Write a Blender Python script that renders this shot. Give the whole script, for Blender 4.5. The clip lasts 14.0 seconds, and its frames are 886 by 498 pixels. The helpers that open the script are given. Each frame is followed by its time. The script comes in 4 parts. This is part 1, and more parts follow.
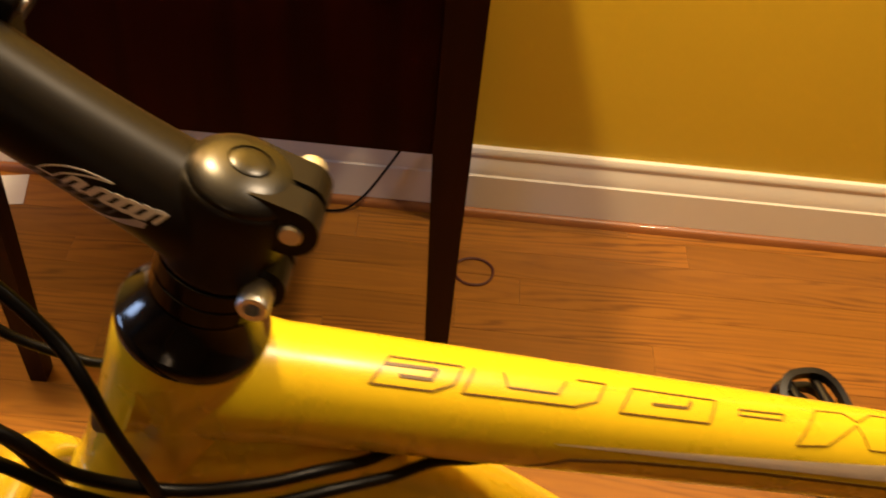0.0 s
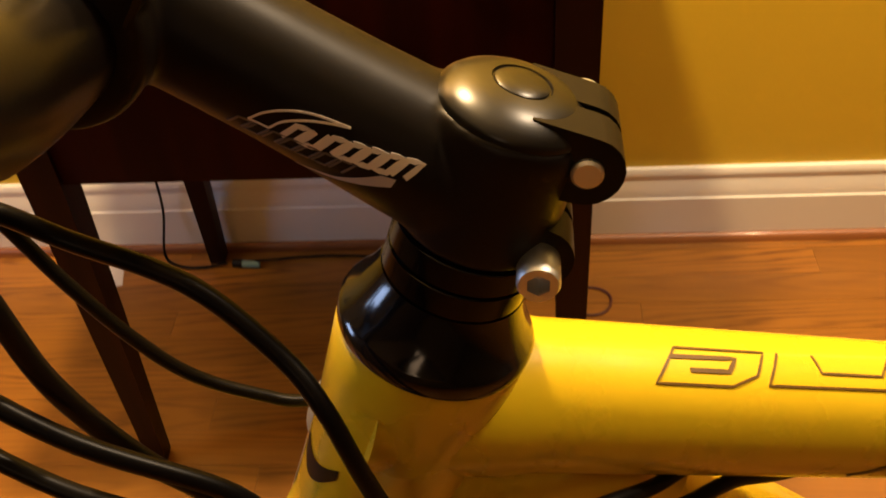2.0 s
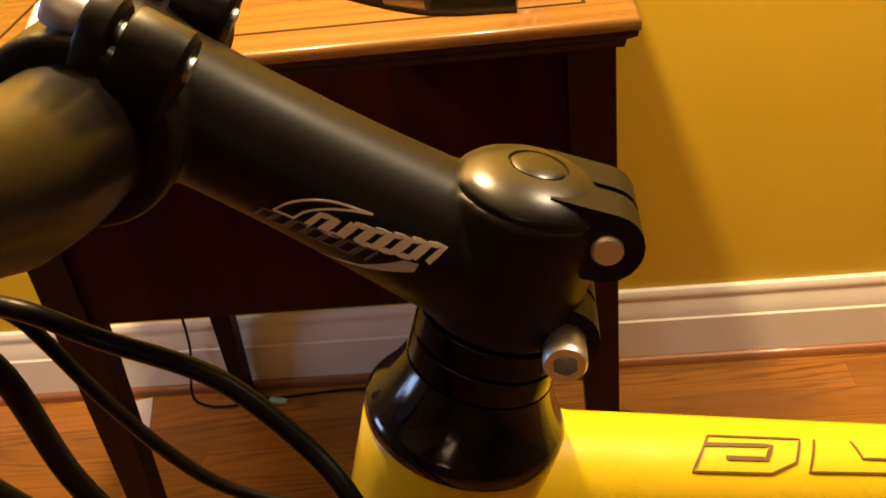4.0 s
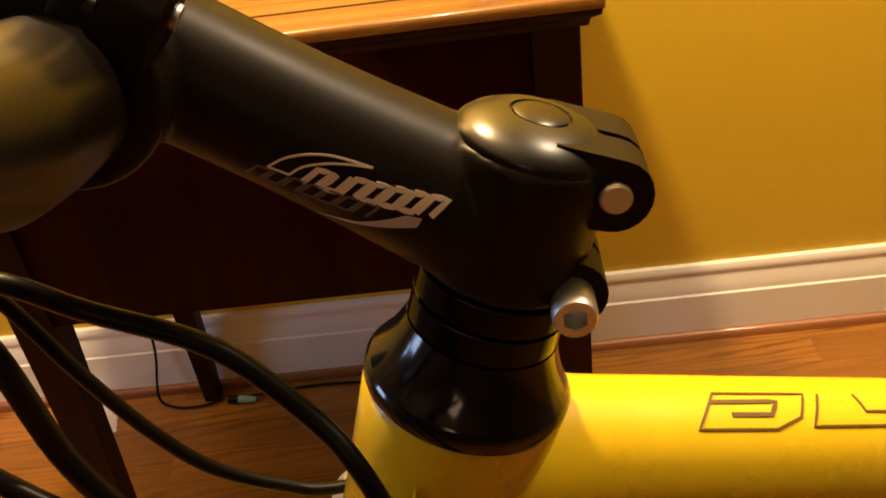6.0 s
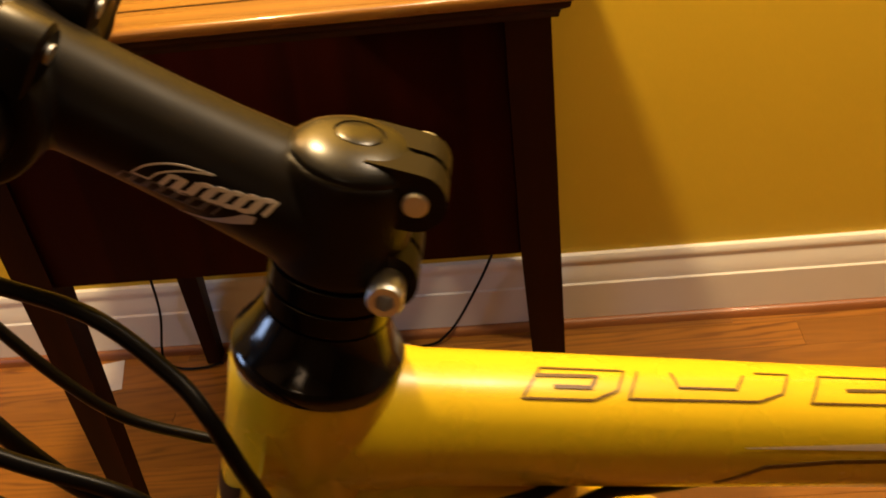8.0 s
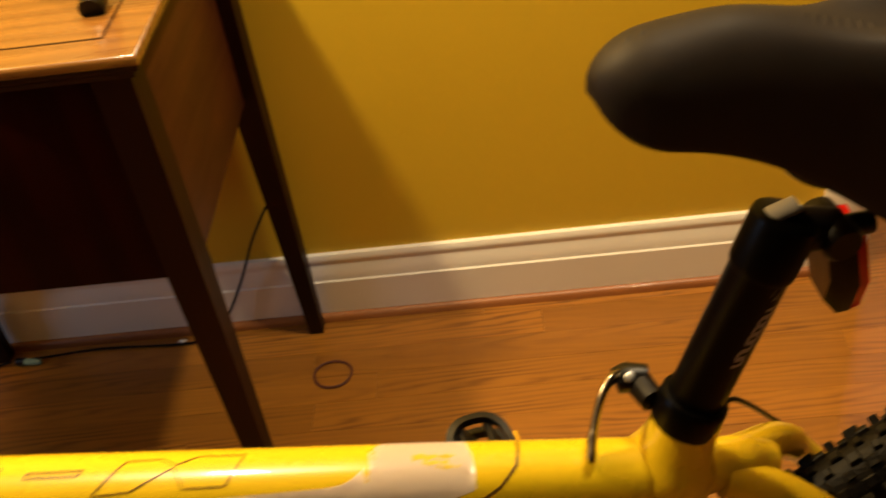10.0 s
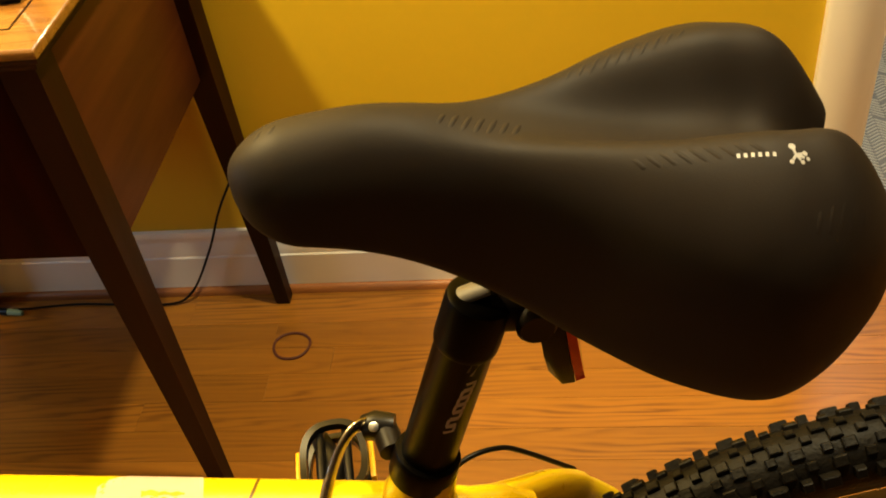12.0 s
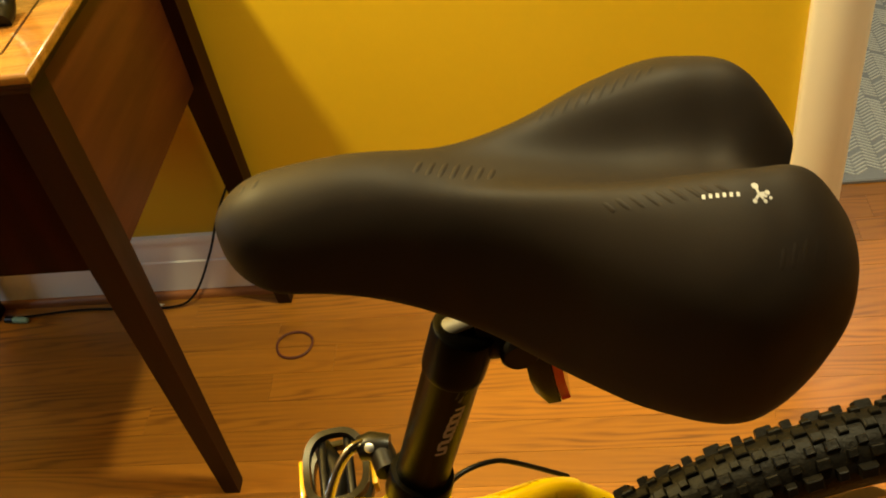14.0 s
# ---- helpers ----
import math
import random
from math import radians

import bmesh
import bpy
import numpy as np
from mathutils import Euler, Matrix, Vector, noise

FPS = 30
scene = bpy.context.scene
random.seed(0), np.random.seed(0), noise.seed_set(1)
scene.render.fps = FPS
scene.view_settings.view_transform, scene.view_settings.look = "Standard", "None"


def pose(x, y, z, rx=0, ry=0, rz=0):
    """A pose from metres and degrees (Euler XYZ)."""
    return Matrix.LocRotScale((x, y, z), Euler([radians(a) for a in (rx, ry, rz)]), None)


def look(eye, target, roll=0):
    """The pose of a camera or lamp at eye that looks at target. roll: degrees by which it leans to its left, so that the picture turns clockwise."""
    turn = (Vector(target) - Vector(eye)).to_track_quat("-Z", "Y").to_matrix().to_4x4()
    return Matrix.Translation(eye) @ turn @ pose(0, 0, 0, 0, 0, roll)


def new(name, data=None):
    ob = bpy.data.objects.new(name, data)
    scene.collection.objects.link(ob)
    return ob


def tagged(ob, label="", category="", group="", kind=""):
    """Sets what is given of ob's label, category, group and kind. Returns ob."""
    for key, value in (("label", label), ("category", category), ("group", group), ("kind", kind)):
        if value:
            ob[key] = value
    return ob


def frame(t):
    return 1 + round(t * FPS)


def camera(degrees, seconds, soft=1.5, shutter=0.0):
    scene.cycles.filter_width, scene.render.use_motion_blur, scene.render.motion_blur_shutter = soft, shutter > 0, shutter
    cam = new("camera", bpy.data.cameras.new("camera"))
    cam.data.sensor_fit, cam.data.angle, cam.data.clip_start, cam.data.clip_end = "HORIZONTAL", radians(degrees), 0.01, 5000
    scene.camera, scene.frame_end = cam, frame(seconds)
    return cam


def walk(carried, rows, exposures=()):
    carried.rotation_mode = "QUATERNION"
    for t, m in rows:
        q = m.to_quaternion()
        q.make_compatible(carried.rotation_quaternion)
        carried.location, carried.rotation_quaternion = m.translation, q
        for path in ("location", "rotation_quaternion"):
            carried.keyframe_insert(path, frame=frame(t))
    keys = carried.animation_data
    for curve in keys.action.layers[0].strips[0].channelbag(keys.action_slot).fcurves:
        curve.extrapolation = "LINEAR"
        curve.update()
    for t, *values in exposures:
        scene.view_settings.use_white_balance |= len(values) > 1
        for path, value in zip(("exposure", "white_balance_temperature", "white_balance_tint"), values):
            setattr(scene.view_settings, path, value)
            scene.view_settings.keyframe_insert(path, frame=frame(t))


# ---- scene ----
cam = camera(49.3, 14.0, 1.8, 0.5)

PATH = [
    (0, (0.053, -0.192, 1.132), (0.068, 1.2, -0.303), 6.0),
    (0.3, (0.029, -0.167, 1.111), (0.012, 1.224, -0.326), 4.6),
    (0.5, (0.018, -0.152, 1.093), (-0.03, 1.221, -0.361), 2.2),
    (1, (-0.014, -0.156, 1.094), (-0.112, 1.217, -0.357), -3.5),
    (1.5, (-0.023, -0.154, 1.088), (-0.119, 1.226, -0.356), -4.0),
    (2, (-0.003, -0.161, 1.064), (-0.141, 1.302, -0.293), -4.9),
    (2.5, (-0.009, -0.166, 1.055), (-0.137, 1.427, -0.148), -7.1),
    (3, (-0.01, -0.166, 1.055), (-0.124, 1.479, -0.077), -7.6),
    (3.2, (-0.001, -0.168, 1.059), (-0.193, 1.46, -0.086), -7.3),
    (5.3, (-0.01, -0.17, 1.053), (-0.119, 1.487, -0.063), -8.2),
    (5.5, (-0.011, -0.165, 1.053), (-0.11, 1.48, -0.081), -8.1),
    (6, (-0.013, -0.168, 1.047), (-0.108, 1.464, -0.105), -8.1),
    (6.5, (-0.013, -0.172, 1.053), (-0.107, 1.458, -0.102), -7.8),
    (7, (-0.011, -0.174, 1.058), (-0.102, 1.455, -0.099), -7.5),
    (9.3, (0.273, -0.251, 1.115), (0.02, 1.295, -0.129), -8.9),
    (9.5, (0.329, -0.255, 1.128), (0.074, 1.289, -0.118), -9.1),
    (9.9, (0.397, -0.247, 1.165), (0.25, 1.289, -0.107), -8.9),
    (10, (0.409, -0.235, 1.151), (0.294, 1.304, -0.121), -8.4),
    (10.5, (0.426, -0.217, 1.171), (0.403, 1.31, -0.121), -6.7),
    (11, (0.501, -0.195, 1.162), (0.378, 1.305, -0.155), -7.4),
    (11.5, (0.567, -0.197, 1.168), (0.37, 1.268, -0.179), -7.8),
    (12, (0.591, -0.2, 1.182), (0.326, 1.262, -0.156), -8.9),
    (12.5, (0.592, -0.209, 1.199), (0.325, 1.252, -0.14), -9.1),
    (13, (0.605, -0.204, 1.196), (0.382, 1.251, -0.158), -8.5),
    (13.5, (0.605, -0.197, 1.197), (0.366, 1.253, -0.16), -9.8),
    (14, (0.604, -0.193, 1.211), (0.33, 1.24, -0.157), -11.2),
]
walk(cam, [(t, look(eye, target, roll)) for t, eye, target, roll in PATH],
     [(0, 0.40, 6500, 27), (1.5, 0.42, 6500, 30), (3, 0.60, 6500, 27), (7, 0.46, 6500, 27), (9.3, 0.16, 6500, 26), (10.5, 0.24, 6500, 15), (12, 0.66, 6500, 8), (14, 0.72, 6500, -1)])

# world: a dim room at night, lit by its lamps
world = bpy.data.worlds.new("world")
scene.world = world
world.use_nodes = True
world.node_tree.nodes["Background"].inputs[0].default_value = (0.02, 0.025, 0.035, 1)
world.node_tree.nodes["Background"].inputs[1].default_value = 0.3


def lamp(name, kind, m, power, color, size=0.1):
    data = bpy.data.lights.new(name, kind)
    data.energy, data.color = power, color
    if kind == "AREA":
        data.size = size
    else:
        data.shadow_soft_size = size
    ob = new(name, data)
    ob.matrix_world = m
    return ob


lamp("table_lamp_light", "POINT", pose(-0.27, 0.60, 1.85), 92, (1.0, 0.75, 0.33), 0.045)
# unseen overhead lamp, added to brighten the wall on the right
lamp("right_wall_fill", "AREA", look((0.95, 0.60, 2.38), (0.85, 0.66, 0)), 29, (1.0, 0.82, 0.47), 0.14)
# unseen lamp, added for warm highlights on bar and stem
lamp("highlight_lamp", "POINT", pose(-0.65, 0.82, 1.62), 8, (1.0, 0.60, 0.22), 0.08)
# weak warm fill added behind the camera, no lamp known there
lamp("room_fill", "AREA", look((-0.4, -2.4, 2.1), (0, 0.9, 0.2)), 2.2, (1.0, 0.72, 0.38), 0.5)
# unseen lamp beyond the doorway, added to lift the rug
lamp("rug_fill", "AREA", look((1.6, 2.7, 2.3), (1.4, 1.9, 0)), 4.5, (1.0, 0.90, 0.74), 0.4)
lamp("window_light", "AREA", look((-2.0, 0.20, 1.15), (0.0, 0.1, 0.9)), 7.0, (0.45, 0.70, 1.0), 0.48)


# ---- materials ----
def mat(name, color, rough=0.5, metal=0.0, coat=0.0, vary=0.0, scale=20.0, bump=0.0, bscale=200.0, spec=0.5, stretch=(1, 1, 1)):
    m = bpy.data.materials.new(name)
    m.use_nodes = True
    nt = m.node_tree
    b = nt.nodes["Principled BSDF"]
    b.inputs["Base Color"].default_value = (*color, 1)
    b.inputs["Roughness"].default_value = rough
    b.inputs["Metallic"].default_value = metal
    b.inputs["Coat Weight"].default_value = coat
    b.inputs["Specular IOR Level"].default_value = spec
    tc = nt.nodes.new("ShaderNodeTexCoord")
    mp = nt.nodes.new("ShaderNodeMapping")
    mp.inputs["Scale"].default_value = stretch
    nt.links.new(tc.outputs["Object"], mp.inputs[0])
    if vary > 0:
        n = nt.nodes.new("ShaderNodeTexNoise")
        n.inputs["Scale"].default_value = scale
        n.inputs["Detail"].default_value = 6
        nt.links.new(mp.outputs[0], n.inputs["Vector"])
        r = nt.nodes.new("ShaderNodeMix")
        r.data_type = "RGBA"
        r.inputs[6].default_value = (*[c * (1 - vary) for c in color], 1)
        r.inputs[7].default_value = (*[min(1, c * (1 + vary)) for c in color], 1)
        nt.links.new(n.outputs[0], r.inputs[0])
        nt.links.new(r.outputs[2], b.inputs["Base Color"])
        rr = nt.nodes.new("ShaderNodeMapRange")
        rr.inputs[3].default_value, rr.inputs[4].default_value = rough * 0.8, min(1, rough * 1.2)
        nt.links.new(n.outputs[0], rr.inputs[0])
        nt.links.new(rr.outputs[0], b.inputs["Roughness"])
    if bump > 0:
        n2 = nt.nodes.new("ShaderNodeTexNoise")
        n2.inputs["Scale"].default_value = bscale
        n2.inputs["Detail"].default_value = 4
        nt.links.new(mp.outputs[0], n2.inputs["Vector"])
        bp = nt.nodes.new("ShaderNodeBump")
        bp.inputs["Strength"].default_value = bump
        bp.inputs["Distance"].default_value = 0.002
        nt.links.new(n2.outputs[0], bp.inputs["Height"])
        nt.links.new(bp.outputs[0], b.inputs["Normal"])
    return m


def plank_wood(name, dark, light, rough):
    """Varnished oak: each board has its own streaks and, where the heart lies in it, flame-shaped growth rings."""
    m = bpy.data.materials.new(name)
    m.use_nodes = True
    nt = m.node_tree
    b = nt.nodes["Principled BSDF"]
    b.inputs["Coat Weight"].default_value = 0.12
    b.inputs["Coat Roughness"].default_value = 0.25
    tc = nt.nodes.new("ShaderNodeTexCoord")
    info = nt.nodes.new("ShaderNodeObjectInfo")
    isl = nt.nodes.new("ShaderNodeNewGeometry")
    both = nt.nodes.new("ShaderNodeMath")
    both.operation = "ADD"
    nt.links.new(info.outputs["Random"], both.inputs[0])
    nt.links.new(isl.outputs["Random Per Island"], both.inputs[1])
    hash_ = nt.nodes.new("ShaderNodeTexWhiteNoise")
    hash_.noise_dimensions = "1D"
    nt.links.new(both.outputs[0], hash_.inputs["W"])
    shift = nt.nodes.new("ShaderNodeVectorMath")
    shift.operation = "MULTIPLY_ADD"
    shift.inputs[1].default_value = (0.7, 0.11, 0.0)
    half = nt.nodes.new("ShaderNodeVectorMath")
    half.operation = "SUBTRACT"
    half.inputs[1].default_value = (0.5, 0.5, 0.5)
    nt.links.new(hash_.outputs["Color"], half.inputs[0])
    nt.links.new(half.outputs[0], shift.inputs[0])
    nt.links.new(tc.outputs["Object"], shift.inputs[2])

    def mapped(scale):
        mp = nt.nodes.new("ShaderNodeMapping")
        mp.inputs["Scale"].default_value = scale
        nt.links.new(shift.outputs[0], mp.inputs[0])
        return mp.outputs[0]

    ring = nt.nodes.new("ShaderNodeTexWave")
    ring.wave_type, ring.rings_direction = "RINGS", "SPHERICAL"
    for key, value in (("Scale", 2.3), ("Distortion", 8.0), ("Detail", 2.0), ("Detail Scale", 1.3), ("Detail Roughness", 0.6)):
        ring.inputs[key].default_value = value
    nt.links.new(mapped((1.3, 15.0, 0.0)), ring.inputs["Vector"])
    streak = nt.nodes.new("ShaderNodeTexNoise")
    for key, value in (("Scale", 1.0), ("Detail", 6.0), ("Roughness", 0.62)):
        streak.inputs[key].default_value = value
    nt.links.new(mapped((2.2, 48.0, 1.0)), streak.inputs["Vector"])
    cloud = nt.nodes.new("ShaderNodeTexNoise")
    for key, value in (("Scale", 1.0), ("Detail", 3.0)):
        cloud.inputs[key].default_value = value
    nt.links.new(mapped((3.0, 16.0, 1.0)), cloud.inputs["Vector"])
    # rings show where the cloud is strong, streaks elsewhere
    mask = nt.nodes.new("ShaderNodeMapRange")
    mask.inputs[1].default_value, mask.inputs[2].default_value = 0.42, 0.68
    mask.inputs[3].default_value, mask.inputs[4].default_value = 0.06, 0.66
    nt.links.new(cloud.outputs[0], mask.inputs[0])
    mix = nt.nodes.new("ShaderNodeMix")
    mix.data_type = "FLOAT"
    nt.links.new(mask.outputs[0], mix.inputs[0])
    nt.links.new(streak.outputs[0], mix.inputs[2])
    nt.links.new(ring.outputs["Fac"], mix.inputs[3])
    ramp = nt.nodes.new("ShaderNodeValToRGB")
    e = ramp.color_ramp.elements
    e[0].position, e[0].color = 0.12, (*dark, 1)
    e[1].position, e[1].color = 0.62, (*light, 1)
    mid = ramp.color_ramp.elements.new(0.36)
    mid.color = (*[d * 0.3 + l * 0.7 for d, l in zip(dark, light)], 1)
    nt.links.new(mix.outputs[0], ramp.inputs[0])
    hsv = nt.nodes.new("ShaderNodeHueSaturation")
    tone = nt.nodes.new("ShaderNodeMapRange")
    tone.inputs[3].default_value, tone.inputs[4].default_value = 0.86, 1.16
    nt.links.new(hash_.outputs["Value"], tone.inputs[0])
    nt.links.new(tone.outputs[0], hsv.inputs["Value"])
    nt.links.new(ramp.outputs[0], hsv.inputs["Color"])
    nt.links.new(hsv.outputs[0], b.inputs["Base Color"])
    rr = nt.nodes.new("ShaderNodeMapRange")
    rr.inputs[3].default_value, rr.inputs[4].default_value = rough * 1.25, rough * 0.8
    nt.links.new(streak.outputs[0], rr.inputs[0])
    nt.links.new(rr.outputs[0], b.inputs["Roughness"])
    bp = nt.nodes.new("ShaderNodeBump")
    bp.inputs["Strength"].default_value = 0.10
    bp.inputs["Distance"].default_value = 0.0008
    nt.links.new(mix.outputs[0], bp.inputs["Height"])
    nt.links.new(bp.outputs[0], b.inputs["Normal"])
    return m


def wood(name, dark, light, rough, grain=(2.0, 40.0, 40.0), coat=0.0, random_tone=0.0, rings=0.5, spec=0.5):
    m = bpy.data.materials.new(name)
    m.use_nodes = True
    nt = m.node_tree
    b = nt.nodes["Principled BSDF"]
    b.inputs["Coat Weight"].default_value = coat
    b.inputs["Specular IOR Level"].default_value = spec
    tc = nt.nodes.new("ShaderNodeTexCoord")
    info = nt.nodes.new("ShaderNodeObjectInfo")
    off = nt.nodes.new("ShaderNodeVectorMath")
    off.operation = "MULTIPLY_ADD"
    off.inputs[1].default_value = (7.0, 3.0, 5.0)
    comb = nt.nodes.new("ShaderNodeCombineXYZ")
    for i in range(3):
        nt.links.new(info.outputs["Random"], comb.inputs[i])
    nt.links.new(comb.outputs[0], off.inputs[0])
    nt.links.new(tc.outputs["Object"], off.inputs[2])
    mp = nt.nodes.new("ShaderNodeMapping")
    mp.inputs["Scale"].default_value = grain
    nt.links.new(off.outputs[0], mp.inputs[0])
    n = nt.nodes.new("ShaderNodeTexNoise")
    n.inputs["Scale"].default_value = 1.0
    n.inputs["Detail"].default_value = 8
    n.inputs["Roughness"].default_value = 0.65
    n.inputs["Distortion"].default_value = 1.2
    nt.links.new(mp.outputs[0], n.inputs["Vector"])
    mp2 = nt.nodes.new("ShaderNodeMapping")
    mp2.inputs["Scale"].default_value = [g * 0.3 for g in grain]
    nt.links.new(off.outputs[0], mp2.inputs[0])
    w = nt.nodes.new("ShaderNodeTexWave")
    w.wave_type = "BANDS"
    w.bands_direction = "Y"
    w.inputs["Scale"].default_value = 1.0
    w.inputs["Distortion"].default_value = 14.0
    w.inputs["Detail"].default_value = 3
    w.inputs["Detail Scale"].default_value = 1.2
    nt.links.new(mp2.outputs[0], w.inputs["Vector"])
    mixf = nt.nodes.new("ShaderNodeMix")
    mixf.data_type = "FLOAT"
    mixf.inputs[0].default_value = rings
    nt.links.new(n.outputs[0], mixf.inputs[2])
    nt.links.new(w.outputs[1], mixf.inputs[3])
    ramp = nt.nodes.new("ShaderNodeValToRGB")
    ramp.color_ramp.elements[0].position, ramp.color_ramp.elements[1].position = 0.2, 0.75
    ramp.color_ramp.elements[0].color, ramp.color_ramp.elements[1].color = (*dark, 1), (*light, 1)
    nt.links.new(mixf.outputs[0], ramp.inputs[0])
    out = ramp.outputs[0]
    if random_tone:
        hsv = nt.nodes.new("ShaderNodeHueSaturation")
        mr = nt.nodes.new("ShaderNodeMapRange")
        mr.inputs[3].default_value, mr.inputs[4].default_value = 1 - random_tone, 1 + random_tone
        nt.links.new(info.outputs["Random"], mr.inputs[0])
        nt.links.new(mr.outputs[0], hsv.inputs["Value"])
        nt.links.new(out, hsv.inputs["Color"])
        out = hsv.outputs[0]
    nt.links.new(out, b.inputs["Base Color"])
    mr2 = nt.nodes.new("ShaderNodeMapRange")
    mr2.inputs[3].default_value, mr2.inputs[4].default_value = rough * 1.25, rough * 0.8
    nt.links.new(n.outputs[0], mr2.inputs[0])
    nt.links.new(mr2.outputs[0], b.inputs["Roughness"])
    bp = nt.nodes.new("ShaderNodeBump")
    bp.inputs["Strength"].default_value = 0.15
    bp.inputs["Distance"].default_value = 0.001
    nt.links.new(mixf.outputs[0], bp.inputs["Height"])
    nt.links.new(bp.outputs[0], b.inputs["Normal"])
    return m


M_WALL = mat("ochre_wall_paint", (0.60, 0.405, 0.014), 0.55, vary=0.06, scale=3, bump=0.10, bscale=220)
# unseen walls, dark only so that black parts reflect less
M_DIM = mat("unseen_dark_wall", (0.10, 0.065, 0.03), 0.7, vary=0.06, scale=3)
M_TRIM = mat("white_trim_paint", (0.78, 0.75, 0.68), 0.35, vary=0.04, scale=9, bump=0.08, bscale=60)
M_CEIL = mat("ceiling_paint", (0.42, 0.39, 0.34), 0.8, vary=0.03, scale=4)
M_PLANK = plank_wood("oak_plank", (0.108, 0.034, 0.0038), (0.298, 0.116, 0.011), 0.34)
M_GAP = mat("floor_joint", (0.07, 0.024, 0.006), 0.9)
# cabinet wood for the unlit front, its shade put into the colour
M_DESK = wood("shaded_cabinet_wood", (0.010, 0.0009, 0.0002), (0.020, 0.0019, 0.0005), 0.50, (30, 30, 2.0), 0.0, 0.0, 0.35, 0.05)
M_DESKTOP = wood("cabinet_top_wood", (0.13, 0.050, 0.008), (0.22, 0.095, 0.016), 0.27, (2.5, 40, 40), 0.5, 0.0, 0.4)
M_YELLOW = mat("yellow_gloss_paint", (0.62, 0.432, 0.003), 0.28, coat=0.35, vary=0.03, scale=30, bump=0.02, bscale=300)
M_BLACKMATTE = mat("black_anodised_metal", (0.0060, 0.0042, 0.0028), 0.42, 0.0, vary=0.12, scale=60, bump=0.012, bscale=1500, spec=0.16)
M_BARBLACK = mat("satin_black_bar", (0.0045, 0.0030, 0.0019), 0.32, 0.0, vary=0.15, scale=50, bump=0.02, bscale=900, spec=0.36)
M_SPACER = mat("black_spacer", (0.0015, 0.0015, 0.0016), 0.16, vary=0.1, scale=60, spec=0.14)
# the anodised black again, darkened to stand for shade on post and collar
M_POSTBLACK = mat("shaded_black_metal", (0.0011, 0.0009, 0.0008), 0.33, 0.0, vary=0.15, scale=60, bump=0.012, bscale=1500, spec=0.06)
M_BLACKGLOSS = mat("black_gloss_metal", (0.003, 0.003, 0.004), 0.12, 0.0, coat=0.0, vary=0.1, scale=40, spec=0.42)
M_CAP = mat("black_gloss_cap", (0.004, 0.0035, 0.003), 0.31, coat=0.0, vary=0.1, scale=60, spec=0.42)
M_CABLE = mat("black_cable_housing", (0.003, 0.0025, 0.0025), 0.36, vary=0.1, scale=80, spec=0.14)
M_STEEL = mat("zinc_bolt_steel", (0.72, 0.74, 0.74), 0.46, 1.0, vary=0.08, scale=200)
M_RUBBER = mat("tyre_rubber", (0.0036, 0.0029, 0.0022), 0.50, vary=0.35, scale=90, bump=0.30, bscale=400, spec=0.12)
M_VINYL = mat("saddle_vinyl", (0.0135, 0.0098, 0.0078), 0.58, vary=0.18, scale=40, bump=0.06, bscale=1400, spec=0.16)
M_PLASTIC = mat("black_plastic", (0.003, 0.0026, 0.0026), 0.34, vary=0.12, scale=70, bump=0.05, bscale=400, spec=0.24)
M_RED = mat("red_reflector", (0.55, 0.015, 0.008), 0.2, coat=0.5, vary=0.1, scale=200)
M_WHITE = mat("white_decal", (0.72, 0.69, 0.66), 0.4, vary=0.03, scale=60)
M_PALE = mat("pale_frame_decal", (0.78, 0.68, 0.58), 0.32, coat=0.4, vary=0.03, scale=60)
M_LINE = mat("dark_decal_line", (0.10, 0.05, 0.004), 0.4)
M_GREYDECAL = mat("grey_decal_outline", (0.10, 0.09, 0.08), 0.4)
M_DECALPOST = mat("dull_pale_decal", (0.30, 0.28, 0.26), 0.45, vary=0.1, scale=150)
M_LINEBLACK = mat("black_decal", (0.006, 0.005, 0.004), 0.4)
M_AMBER = mat("amber_reflector", (0.62, 0.33, 0.015), 0.2, coat=0.5, vary=0.1, scale=200)
M_RUG = mat("grey_rug_weave", (0.21, 0.225, 0.28), 0.95, vary=0.15, scale=120, bump=0.5, bscale=300)
M_RUGLIGHT = mat("white_rug_yarn", (0.52, 0.54, 0.60), 0.95, vary=0.1, scale=150, bump=0.5, bscale=300)
M_RING = mat("dark_rubber_band", (0.075, 0.014, 0.006), 0.6)
M_GREEN = mat("pale_green_plastic", (0.22, 0.36, 0.26), 0.4)
M_ALLOY = mat("brushed_alloy", (0.55, 0.53, 0.5), 0.3, 1.0, vary=0.1, scale=100)


M_LEG = wood("cabinet_leg_wood", (0.009, 0.0014, 0.0004), (0.019, 0.0033, 0.0008), 0.45, (30, 30, 2.0), 0.0, 0.0, 0.35, 0.14)
# side panels: cabinet wood lightened for the light they catch
M_SIDE = wood("lit_cabinet_side_wood", (0.046, 0.0110, 0.0018), (0.076, 0.0200, 0.0034), 0.45, (30, 2.0, 30), 0.0, 0.0, 0.35, 0.25)


